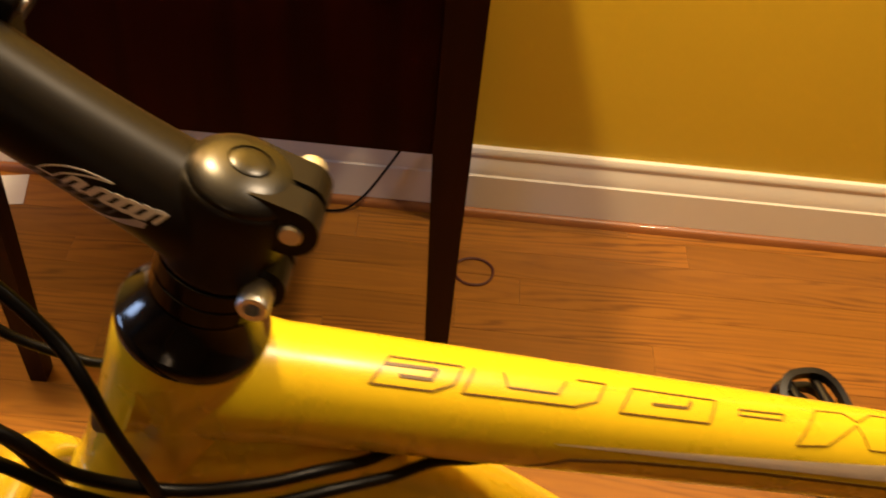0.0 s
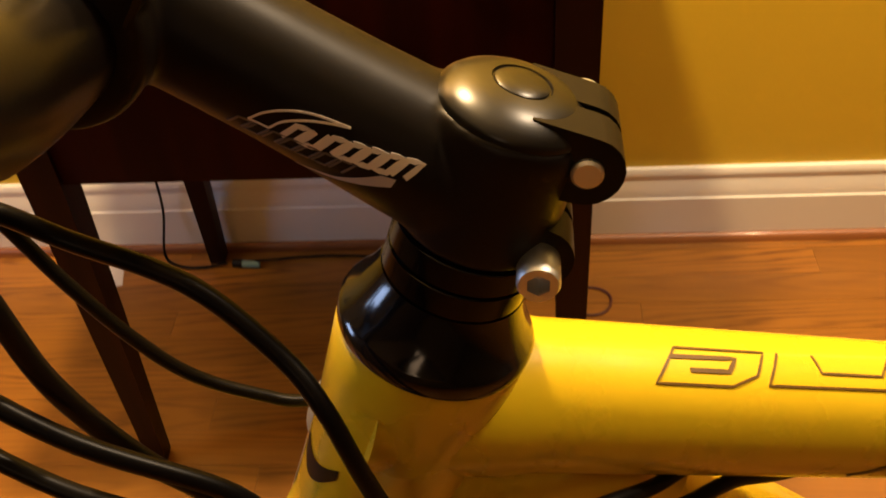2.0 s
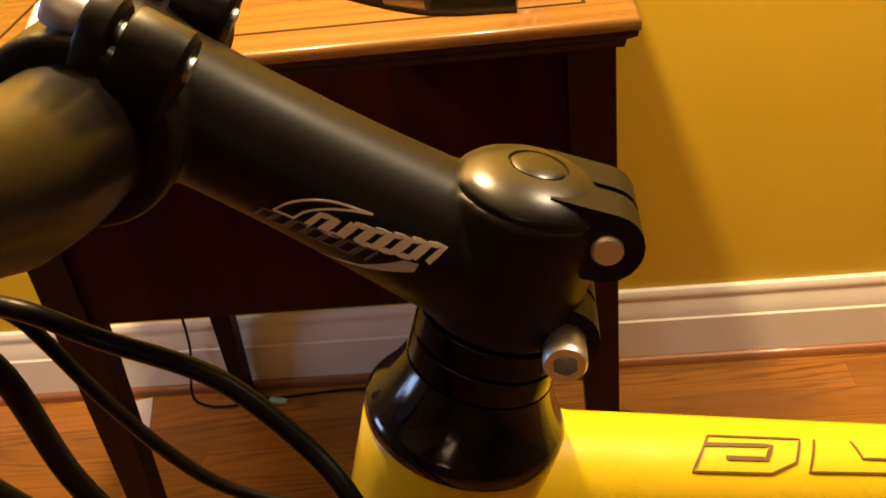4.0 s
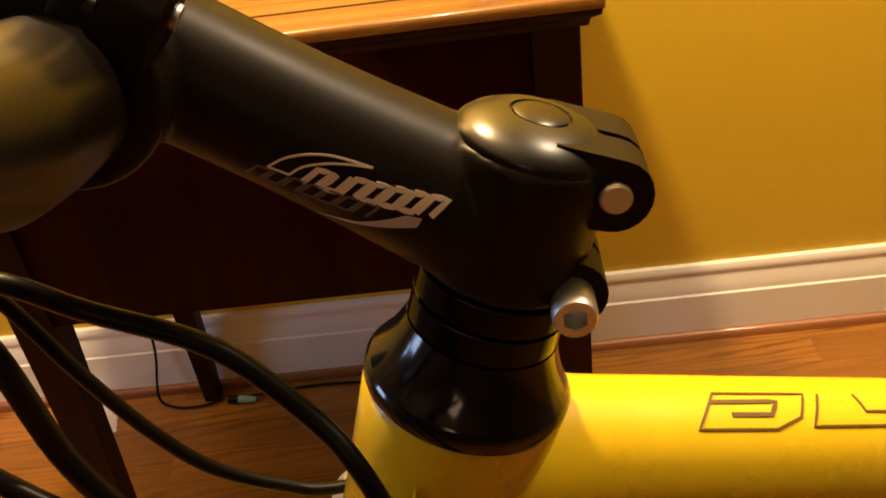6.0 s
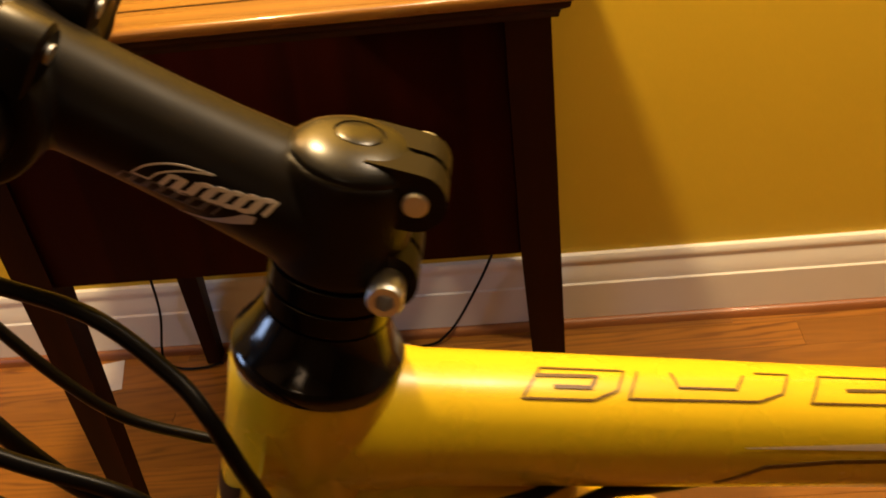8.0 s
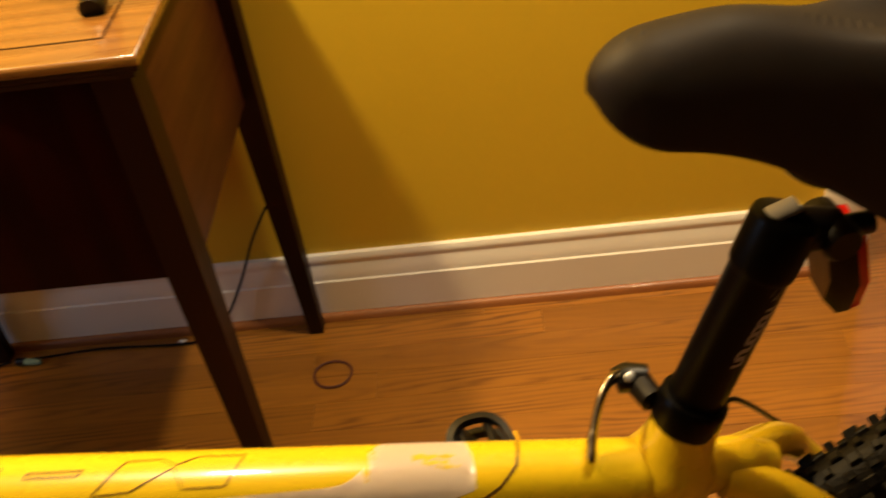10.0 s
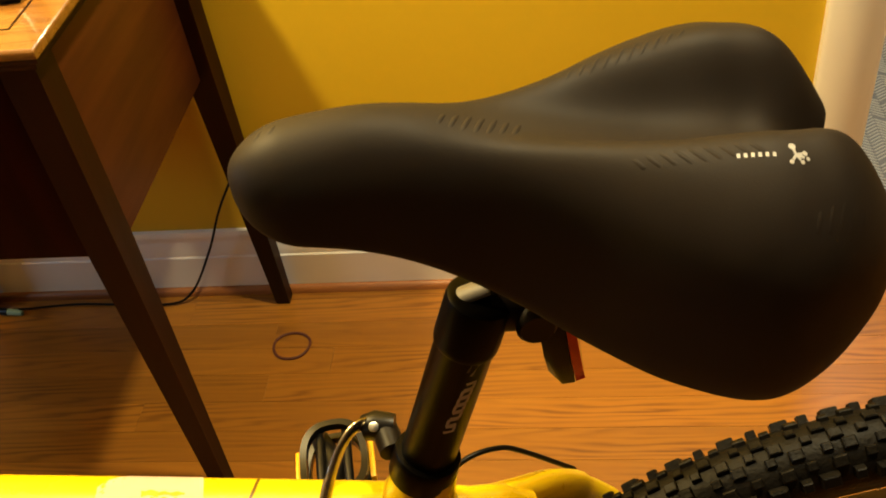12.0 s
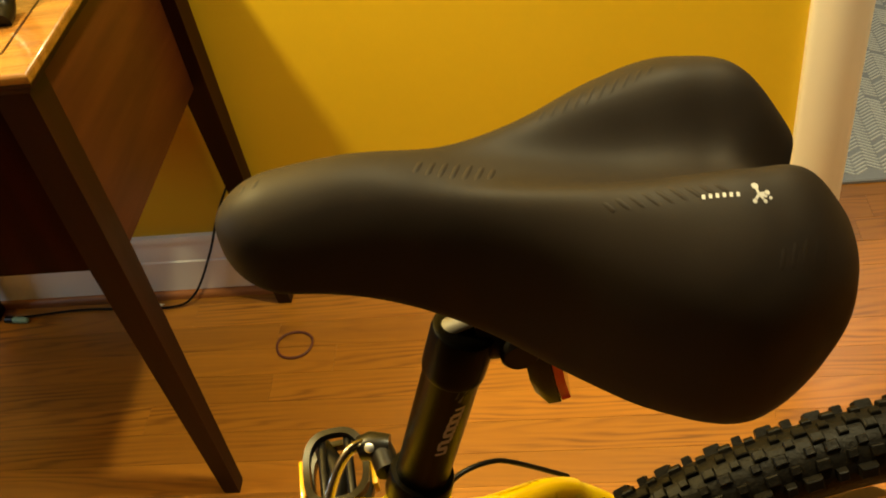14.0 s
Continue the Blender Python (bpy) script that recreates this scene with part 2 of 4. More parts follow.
# ---- mesh helpers ----
def bm_mesh(name, bm, material, smooth=True, bevel=0.0):
    if bevel:
        bmesh.ops.bevel(bm, geom=[e for e in bm.edges if len(e.link_faces) == 2 and e.calc_face_angle(0) > 0.5], offset=bevel, segments=2, affect="EDGES", profile=0.5)
    bmesh.ops.recalc_face_normals(bm, faces=bm.faces)
    me = bpy.data.meshes.new(name)
    bm.to_mesh(me)
    bm.free()
    me.materials.append(material)
    if smooth:
        me.polygons.foreach_set("use_smooth", [True] * len(me.polygons))
        me.set_sharp_from_angle(angle=radians(44))
    return me


def part(name, bm, material, parent=None, label="", smooth=True, bevel=0.0):
    ob = new(name, bm_mesh(name, bm, material, smooth, bevel))
    if parent:
        ob.parent = parent
    if label:
        ob["label"] = label
    return ob


def box(bm, a, b, m=None):
    r = bmesh.ops.create_cube(bm, size=1)
    c = [(p + q) / 2 for p, q in zip(a, b)]
    s = [abs(q - p) for p, q in zip(a, b)]
    bmesh.ops.transform(bm, matrix=(m or Matrix()) @ Matrix.LocRotScale(c, None, s), verts=r["verts"])
    return bm


def rings(bm, loops, closed=False, caps=True):
    """Skin a list of vertex loops."""
    rows = [[bm.verts.new(p) for p in loop] for loop in loops]
    pairs = list(zip(rows, rows[1:])) + ([(rows[-1], rows[0])] if closed else [])
    n = len(rows[0])
    for a, b in pairs:
        for i in range(n):
            bm.faces.new((a[i], a[(i + 1) % n], b[(i + 1) % n], b[i]))
    if caps and not closed:
        bm.faces.new(rows[0][::-1])
        bm.faces.new(rows[-1])
    return bm


def basis(d):
    d = Vector(d).normalized()
    side = d.cross(Vector((0, 0, 1)))
    if side.length < 0.1:
        side = d.cross(Vector((1, 0, 0)))
    side.normalize()
    return side, side.cross(d).normalized(), d


def smooth_line(pts, steps=8):
    """Catmull-Rom through the points."""
    p = [Vector(q) for q in pts]
    p = [2 * p[0] - p[1]] + p + [2 * p[-1] - p[-2]]
    out = []
    for i in range(1, len(p) - 2):
        for k in range(steps):
            t = k / steps
            a, b, c, d = p[i - 1:i + 3]
            out.append(0.5 * (2 * b + (c - a) * t + (2 * a - 5 * b + 4 * c - d) * t * t + (3 * b - a - 3 * c + d) * t ** 3))
    out.append(p[-2])
    return out


def tube(bm, pts, radii, seg=24, flat=1.0, caps=True):
    """A tube along points; radii is one number or one for each point; flat squeezes it sideways."""
    pts = [Vector(p) for p in pts]
    if not hasattr(radii, "__len__"):
        radii = [radii] * len(pts)
    loops, side = [], None
    for i, p in enumerate(pts):
        d = (pts[min(i + 1, len(pts) - 1)] - pts[max(i - 1, 0)]).normalized()
        if side is None:
            side, up, _ = basis(d)
        else:
            side = (side - d * side.dot(d)).normalized()
            up = side.cross(d)
        loops.append([p + radii[i] * (side * flat * math.cos(a) + up * math.sin(a)) for a in [2 * math.pi * k / seg for k in range(seg)]])
    return rings(bm, loops, caps=caps)


def lathe(bm, profile, m=None, seg=48, caps=True):
    """Turn a profile of (radius, height) about z, then move it by m."""
    m = m or Matrix()
    loops = [[m @ Vector((r * math.cos(a), r * math.sin(a), h)) for a in [2 * math.pi * k / seg for k in range(seg)]] for r, h in profile]
    return rings(bm, loops, caps=caps)


def frame_at(p, x, z):
    """A pose at p whose z axis is z and whose x axis is near x."""
    z = Vector(z).normalized()
    x = Vector(x)
    x = (x - z * x.dot(z)).normalized()
    y = z.cross(x)
    return Matrix.Translation(Vector(p)) @ Matrix((x, y, z)).transposed().to_4x4()


def thing(name, label, category, group="", at=(0, 0, 0)):
    ob = new(name)
    ob.location = at
    ob.empty_display_size = 0.05
    return tagged(ob, label, category, group)


# ---- the room ----
WALL_Y, DOOR_X = 1.015, 1.008


def structure(name, a, b, material, label=""):
    ob = part(name, box(bmesh.new(), a, b), material, None, "", False)
    return tagged(ob, label, "", "", "structure")


structure("wall_north", (-2.2, WALL_Y, 0), (DOOR_X, WALL_Y + 0.12, 2.5), M_WALL, "ochre yellow painted plaster wall")
structure("wall_lintel", (DOOR_X, WALL_Y, 2.08), (DOOR_X + 0.85, WALL_Y + 0.12, 2.5), M_WALL, "ochre yellow wall over the doorway")
structure("wall_north_east", (DOOR_X + 0.85, WALL_Y, 0), (2.6, WALL_Y + 0.12, 2.5), M_WALL, "ochre yellow painted plaster wall")
# unseen walls and ceiling, toned down to hold back bounce and reflections
structure("wall_south", (-2.2, -4.5, 0), (2.6, -4.38, 2.5), M_DIM, "unseen wall, made dark brown to cut reflections")
structure("wall_west", (-2.32, -4.5, 0), (-2.2, 3.6, 2.5), M_DIM, "unseen wall, made dark brown to cut reflections")
structure("wall_east", (2.6, -4.5, 0), (2.72, 3.6, 2.5), M_DIM, "unseen wall, made dark brown to cut reflections")
structure("wall_far_room", (-2.2, 3.6, 0), (2.6, 3.72, 2.5), M_CEIL, "pale wall of the next room")
structure("ceiling", (-2.32, -4.5, 2.5), (2.72, 3.72, 2.6), M_CEIL, "plain unseen ceiling, toned down to limit bounce")


def baseboard(x0, x1):
    """A moulded baseboard with a stepped, rounded top."""
    prof = [(0, 0), (-0.017, 0), (-0.017, 0.083), (-0.0142, 0.0855), (-0.0142, 0.0880), (-0.0130, 0.1000), (-0.0098, 0.1120), (-0.0086, 0.1180), (-0.0098, 0.1210), (-0.0100, 0.1290), (-0.0070, 0.1350), (0, 0.136)]
    bm = bmesh.new()
    rings(bm, [[(x, WALL_Y + y, z) for y, z in prof] for x in (x0, x1)])
    ob = part("baseboard", bm, M_TRIM)
    tagged(ob, "white painted moulded wooden baseboard", "", "", "structure")
    bm = bmesh.new()
    rings(bm, [[(x, WALL_Y - 0.017 + y, z) for y, z in ((0, 0), (-0.011, 0), (-0.0105, 0.006), (-0.008, 0.011), (-0.004, 0.0135), (0, 0.014))] for x in (x0, x1)])
    ob = part("trim", bm, M_SHOE)
    tagged(ob, "stained wooden quarter-round shoe moulding", "", "", "structure")


M_SHOE = wood("stained_shoe_wood", (0.16, 0.05, 0.012), (0.30, 0.11, 0.03), 0.4, (2.5, 40, 40), 0.2, 0.0, 0.4)
baseboard(-2.2, DOOR_X - 0.062)

bm = bmesh.new()
rings(bm, [[(DOOR_X - 0.066 + x, WALL_Y + y, z) for x, y in ((0, 0), (0, -0.014), (0.006, -0.019), (0.056, -0.019), (0.063, -0.014), (0.071, -0.012), (0.078, -0.009), (0.078, 0))] for z in (0, 2.08)])
tagged(part("trim", bm, M_TRIM), "white painted door casing", "", "", "structure")
structure("trim", (DOOR_X, WALL_Y - 0.006, 0), (DOOR_X + 0.018, WALL_Y + 0.125, 2.08), M_TRIM, "white painted door jamb")
structure("trim", (DOOR_X - 0.066, WALL_Y - 0.019, 2.083), (DOOR_X + 0.93, WALL_Y - 0.001, 2.15), M_TRIM, "white painted head casing")
structure("trim", (DOOR_X + 0.85, WALL_Y - 0.019, 0), (DOOR_X + 0.915, WALL_Y - 0.001, 2.08), M_TRIM, "white painted door casing")


# ---- the small cabinet table ----
def cabinet_table():
    ob = thing("cabinet_table", "small dark-stained wooden cabinet table on four tapered legs against the wall", "table", at=(-0.2, 0.78, 0))
    o = Vector(ob.location)
    x0, x1, y0, y1 = -0.490, 0.080, 0.575, 0.985

    def p(name, a, b, material, label="", bevel=0.002):
        return part(name, box(bmesh.new(), Vector(a) - o, Vector(b) - o), material, ob, label, True, bevel)

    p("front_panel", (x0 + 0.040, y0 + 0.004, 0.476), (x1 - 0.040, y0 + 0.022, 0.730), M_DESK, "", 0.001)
    p("side_panel", (x1 - 0.024, y0 + 0.040, 0.476), (x1 - 0.006, y1 - 0.040, 0.730), M_SIDE, "reddish brown wooden side panel, lightened as if lit", 0.001)
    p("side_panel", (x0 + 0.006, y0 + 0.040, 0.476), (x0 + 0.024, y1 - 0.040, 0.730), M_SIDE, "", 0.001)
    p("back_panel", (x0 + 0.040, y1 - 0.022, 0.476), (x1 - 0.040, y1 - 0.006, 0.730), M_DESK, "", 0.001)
    p("bottom_panel", (x0 + 0.024, y0 + 0.022, 0.478), (x1 - 0.024, y1 - 0.022, 0.490), M_DESK, "", 0.001)
    for xa, sx in ((x0, 1), (x1, -1)):
        for ya, sy in ((y0, 1), (y1, -1)):
            bm = bmesh.new()
            loops = []
            xa = x1 + 0.014 if (sx < 0 and sy < 0) else xa
            for z, w in ((0.0, 0.022), (0.004, 0.024), (0.476, 0.040), (0.730, 0.040)):
                a, b = xa + sx * w, ya + sy * w
                loops.append([Vector(q) - o for q in ((xa, ya, z), (a, ya, z), (a, b, z), (xa, b, z))])
            rings(bm, loops)
            part("leg", bm, M_LEG, ob, "", True, 0.0025)
    bm = bmesh.new()

    def slab(target, prof):
        rings(target, [[Vector(q) - o for q in ((x0 - e, y0 - e, z), (x1 + e, y0 - e, z), (x1 + e, min(y1 + e, 0.996), z), (x0 - e, min(y1 + e, 0.996), z))] for e, z in prof])
        return target

    # the edge is in two parts, the lower one darker than the top
    part("edge_moulding", slab(bmesh.new(), [(0.0, 0.730), (0.006, 0.731), (0.008, 0.738), (0.012, 0.7405), (0.0155, 0.743), (0.0165, 0.7478)]), M_LEG, ob, "dark moulding under the top")
    slab(bm, [(0.0160, 0.7480), (0.0180, 0.7490), (0.0182, 0.7555), (0.0165, 0.7590), (0.0140, 0.7600)])
    top = part("tabletop", bm, M_DESKTOP, ob, "glossy lighter brown top with a moulded edge", True, 0.0)
    e, w, z = 0.022, 0.0028, 0.7604
    for a, b in (((x0 + e, y0 + e), (x1 - e, y0 + e + w)), ((x0 + e, y1 - e - w), (x1 - e, y1 - e)), ((x0 + e, y0 + e + w), (x0 + e + w, y1 - e - w)), ((x1 - e - w, y0 + e + w), (x1 - e, y1 - e - w))):
        part("inlay_strip", box(bmesh.new(), Vector((*a, z - 0.003)) - o, Vector((*b, z)) - o), M_LEG, top, "dark inlaid line round the top", False)


cabinet_table()


# ---- the bicycle ----
REAR, SIDE, UP = Vector((0.977, 0.213, 0)), Vector((-0.213, 0.977, 0)), Vector((0, 0, 1))
BASE = Vector((-0.027, 0.0, 0))


def B(s, z, l=0.0):
    """A point of the bicycle: s metres behind the head, l away from the camera's side, z up."""
    return BASE + REAR * s + SIDE * l + UP * z


AXIS = (REAR * 0.326 + UP * 0.946).normalized()
C0 = B(0.005, 0.888)
bicycle = thing("bicycle", "yellow mountain bicycle with black parts standing on the wooden floor", "bicycle")
STEER = -15.0
FWD = -REAR
TURN = Matrix.Rotation(radians(STEER), 3, AXIS)
SF = TURN @ (FWD - AXIS * FWD.dot(AXIS)).normalized()
SL = AXIS.cross(SF).normalized()
if SL.dot(SIDE) > 0:
    SL = -SL


def S(a, f, l=0.0):
    """A point of the steered parts: a along the steering axis from the headset, f ahead, l to the camera's side."""
    return C0 + AXIS * a + SF * f + SL * l


HEAD = frame_at(C0, REAR, AXIS)


def bike_frame():
    fr = part("frame", lathe(bmesh.new(), [(0.0215, -0.125), (0.0245, -0.122), (0.0245, -0.090), (0.0225, -0.075), (0.0228, -0.040), (0.0240, -0.012), (0.0245, -0.002), (0.0238, 0.0)], HEAD), M_YELLOW, bicycle, "glossy yellow painted frame")
    tt = [B(s, 0.8645 - 0.351 * s) for s in (-0.016, 0.03, 0.14, 0.25, 0.42, 0.548)]
    part("top_tube", tube(bmesh.new(), smooth_line(tt, 6), [0.0225] * 6 + [0.0212] * 25, 32), M_YELLOW, fr)
    dt = [B(-0.036, 0.796), B(0.020, 0.800), B(0.070, 0.7785), B(0.135, 0.7180), B(0.25, 0.580), B(0.415, 0.32)]
    part("down_tube", tube(bmesh.new(), smooth_line(dt, 6), 0.0245, 28), M_YELLOW, fr)
    part("seat_tube", tube(bmesh.new(), [B(0.438, 0.31), B(0.5280, 0.664), B(0.5338, 0.687), B(0.5360, 0.695), B(0.5385, 0.705), B(0.5415, 0.716), B(0.5445, 0.7275)], [0.0175, 0.0215, 0.0270, 0.0236, 0.0206, 0.0190, 0.0187], 32), M_YELLOW, fr)
    part("gusset", tube(bmesh.new(), smooth_line([B(-0.024, 0.826), B(0.0, 0.824), B(0.03, 0.820), B(0.055, 0.812), B(0.075, 0.802)], 4), [0.030] * 5 + [0.029] * 4 + [0.025] * 4 + [0.018] * 3 + [0.010], 24, 0.72), M_YELLOW, fr)
    part("seat_stay_yoke", tube(bmesh.new(), smooth_line([B(0.535, 0.672), B(0.560, 0.671, 0.002), B(0.585, 0.664, 0.004), B(0.600, 0.656, 0.004)], 4), [0.0165] * 5 + [0.0150] * 4 + [0.0128] * 4, 24), M_YELLOW, fr)
    for l in (-1, 1):
        st = [B(0.566, 0.666, l * 0.006), B(0.594, 0.656, l * 0.015), B(0.620, 0.638, l * 0.029), B(0.643, 0.612, l * 0.040), B(0.668, 0.575, l * 0.048), B(0.73, 0.50, l * 0.058), B(0.830, 0.345, l * 0.066)]
        part("seat_stay", tube(bmesh.new(), smooth_line(st, 6), [0.0120] * 18 + [0.0100] * 6 + [0.0085] * 13, 20), M_YELLOW, fr)
        cs = [B(0.415, 0.31, l * 0.025), B(0.50, 0.315, l * 0.040), B(0.60, 0.330, l * 0.055), B(0.830, 0.345, l * 0.066)]
        part("chain_stay", tube(bmesh.new(), smooth_line(cs, 5), 0.010, 14), M_YELLOW, fr)
    part("bottom_bracket", tube(bmesh.new(), [B(0.415, 0.31, -0.036), B(0.415, 0.31, 0.036)], 0.021, 24), M_BLACKMATTE, fr, "black bottom bracket shell")
    return fr


FRAME = bike_frame()


def headset_and_stem():
    hm = frame_at(C0, SF, AXIS)
    part("headset_cover", lathe(bmesh.new(), [(0.0243, 0.0), (0.0247, 0.0012), (0.0247, 0.0042), (0.0238, 0.0056), (0.0226, 0.0072), (0.0206, 0.0108), (0.0190, 0.0145), (0.0181, 0.0172), (0.0178, 0.0185)], hm, 64), M_BLACKGLOSS, bicycle, "glossy black conical headset cover")
    for a in (0.0187, 0.0262):
        part("spacer", lathe(bmesh.new(), [(0.0170, a), (0.0176, a + 0.0004), (0.0176, a + 0.0066), (0.0170, a + 0.0071)], hm, 48), M_SPACER, bicycle, "glossy black spacer ring")
    # the cast stem: steerer collar, body and bar clamp run into each other
    a0, a1 = 0.0335, 0.0650
    bm = lathe(bmesh.new(), [(0.0168, a0), (0.0180, a0 + 0.001), (0.0181, a0 + 0.006), (0.0180, 0.050), (0.0180, 0.060), (0.0178, a1 - 0.002), (0.0173, a1)], hm, 64)
    d, n = STEM_D, STEM_N
    tube(bm, [STEM_A + d * n * k / 6 for k in range(7)], STEM_R, 48)
    lathe(bm, [(0.0130, -0.0222), (0.0190, -0.0220), (0.0200, -0.0206), (0.0200, 0.0206), (0.0190, 0.0220), (0.0130, 0.0222)], frame_at(BARC, d, SL), 56)
    for a, reach in ((0.0605, 0.0148), (0.0385, 0.0130)):
        tube(bm, [S(a, -reach, -0.0085), S(a, -reach, 0.0085)], 0.0062, 20)
    st = part("stem", bm, M_BLACKMATTE, bicycle, "matte black cast alloy stem")
    blend = st.modifiers.new("blend", "REMESH")
    blend.mode, blend.voxel_size, blend.use_smooth_shade = "VOXEL", 0.0007, True
    soft = st.modifiers.new("soften", "SMOOTH")
    soft.factor, soft.iterations = 0.5, 22
    cap = part("top_cap", lathe(bmesh.new(), [(0.0166, a1 - 0.0020), (0.0168, a1 + 0.0006), (0.0164, a1 + 0.0014), (0.0148, a1 + 0.0029), (0.0118, a1 + 0.0045), (0.0088, a1 + 0.0054), (0.0066, a1 + 0.0058), (0.0063, a1 + 0.0052)], hm, 64), M_CAP, st, "glossy black domed top cap")
    part("plug", lathe(bmesh.new(), [(0.0060, a1 + 0.0050), (0.0059, a1 + 0.0057), (0.0050, a1 + 0.0062), (0.0015, a1 + 0.0064)], hm, 32), M_CAP, cap)
    return st


BAR = S(0.0460, 0) + (SF * 0.966 + AXIS * 0.258).normalized() * 0.0930
STEM_A = S(0.0466, 0.006)
STEM_D = (BAR - STEM_A).normalized()
STEM_N = (BAR - STEM_A).length
STEM_UP = SL.cross(STEM_D)
STEM_UP = STEM_UP if STEM_UP.z > 0 else -STEM_UP
BARC = BAR - STEM_UP * 0.0055 - STEM_D * 0.0020
STEM_R = [0.0170, 0.0163, 0.0154, 0.0149, 0.0148, 0.0150, 0.0156]
STEM = headset_and_stem()


def hex_bolt(o, axis, r, length, parent):
    """A socket bolt: round head with a chamfered rim and a six-sided recess."""
    m = frame_at(o, UP, axis)
    prof = [(r * 0.65, 0.0), (r * 0.95, 0.0004), (r, 0.0012), (r, length - 0.0009), (r * 0.90, length)]
    bm = bmesh.new()
    loops = [[m @ Vector((q * math.cos(t), q * math.sin(t), h)) for t in [2 * math.pi * k / 36 for k in range(36)]] for q, h in prof]

    def six(q, h):
        out = []
        for k in range(36):
            t = 2 * math.pi * k / 36
            w = q / math.cos((t % (math.pi / 3)) - math.pi / 6)
            out.append(m @ Vector((w * math.cos(t), w * math.sin(t), h)))
        return out

    rings(bm, loops + [six(r * 0.50, length), six(r * 0.48, length * 0.45)])
    return part("bolt", bm, M_STEEL, parent, "zinc plated socket bolt")


def bar_clamp_lugs():
    d, up = STEM_D, STEM_UP
    for side in (-1, 1):
        c = BAR + up * 0.0155 + SL * side * 0.0155

        def lug(name, lo, hi):
            ends = [(lo, 0.0058), (lo + 0.0012, 0.0070), (hi - 0.0010, 0.0070), (hi, 0.0062)]
            bm = bmesh.new()
            loops = []
            for f, r in ends:
                arc = [(r * math.cos(t), r * math.sin(t)) for t in [math.pi * k / 14 for k in range(15)]]
                loops.append([c + d * f + SL * x + up * y for x, y in arc + [(-r, -0.0100), (r, -0.0100)]])
            part(name, rings(bm, loops), M_BLACKMATTE, STEM)

        lug("clamp_lug", -0.0160, -0.0040)
        lug("faceplate_lug", -0.0026, 0.0036)
        hex_bolt(c + d * 0.0036, d, 0.0047, 0.0075, STEM)
        part("bolt", lathe(bmesh.new(), [(0.0026, 0), (0.0026, 0.0180), (0.0020, 0.0186)], frame_at(c - d * 0.0168, SL, d), 16), M_STEEL, STEM)


def stem_lugs():
    """Two split lugs behind the steerer clamp, each drawn together by one bolt, from opposite sides."""
    for a, back0, head_side in ((0.0612, 0.0126, -1), (0.0368, 0.0105, 1)):
        for l0, l1 in ((0.0011, 0.0118), (-0.0118, -0.0011)):
            loops = []
            for l in (l0, l1):
                o = S(a, -back0, l)
                back, upv = -SF, AXIS
                pts = [o - back * 0.010 + upv * 0.0085] + [o + back * (0.0042 + 0.0078 * math.cos(t)) + upv * 0.0080 * math.sin(t) for t in [math.pi / 2 - math.pi * k / 10 for k in range(11)]] + [o - back * 0.010 - upv * 0.0085]
                loops.append(pts)
            part("pinch_lug", rings(bmesh.new(), loops), M_BLACKMATTE, STEM, "", True, 0.0012)
        o = S(a, -back0 - 0.0042)
        sg = SL * head_side
        if head_side > 0:
            hex_bolt(o + sg * 0.0108, sg, 0.0048, 0.0098, STEM)
            part("bolt", lathe(bmesh.new(), [(0.0030, 0), (0.0030, 0.003), (0.0022, 0.0034)], frame_at(o - sg * 0.0110, UP, -sg), 20), M_STEEL, STEM)
        else:
            part("bolt", lathe(bmesh.new(), [(0.0034, 0), (0.0034, 0.0014), (0.0028, 0.0020)], frame_at(o - sg * 0.0112, UP, -sg), 24), M_STEEL, STEM)
            hex_bolt(o + sg * 0.0108, sg, 0.0048, 0.0092, STEM)


bar_clamp_lugs()
stem_lugs()

bar = [BARC + SL * 0.36 + UP * 0.035 + REAR * 0.02, BARC + SL * 0.20 + UP * 0.030, BARC + SL * 0.11 + UP * 0.022, BARC + SL * 0.05 + UP * 0.004, BARC + SL * 0.02, BARC, BARC - SL * 0.02, BARC - SL * 0.05 + UP * 0.004, BARC - SL * 0.11 + UP * 0.022, BARC - SL * 0.20 + UP * 0.030, BARC - SL * 0.33 + UP * 0.035 + REAR * 0.02]
HBAR = part("handlebar", tube(bmesh.new(), smooth_line(bar, 6), [0.0118] * 12 + [0.0134] * 6 + [0.0146] * 24 + [0.0134] * 6 + [0.0118] * 13, 32), M_BARBLACK, bicycle, "matte black riser handlebar")


def seat():
    d = (REAR * 0.33 + UP * 0.944).normalized()
    p0 = B(0.5430, 0.7270)
    m = frame_at(p0, REAR, d)
    post = part("seat_post", lathe(bmesh.new(), [(0.0155, -0.12), (0.0155, 0.1010), (0.0160, 0.1020), (0.0168, 0.1034), (0.0170, 0.1060), (0.0170, 0.1300), (0.0164, 0.1330), (0.0140, 0.1345)], m, 48), M_POSTBLACK, bicycle, "matte black alloy seat post")
    part("seat_clamp", lathe(bmesh.new(), [(0.0186, -0.006), (0.0192, -0.005), (0.0192, 0.0085), (0.0190, 0.0120), (0.0184, 0.0134), (0.0160, 0.0142)], m, 48), M_POSTBLACK, bicycle, "black seat clamp collar")
    return post, m


POST, POSTM = seat()


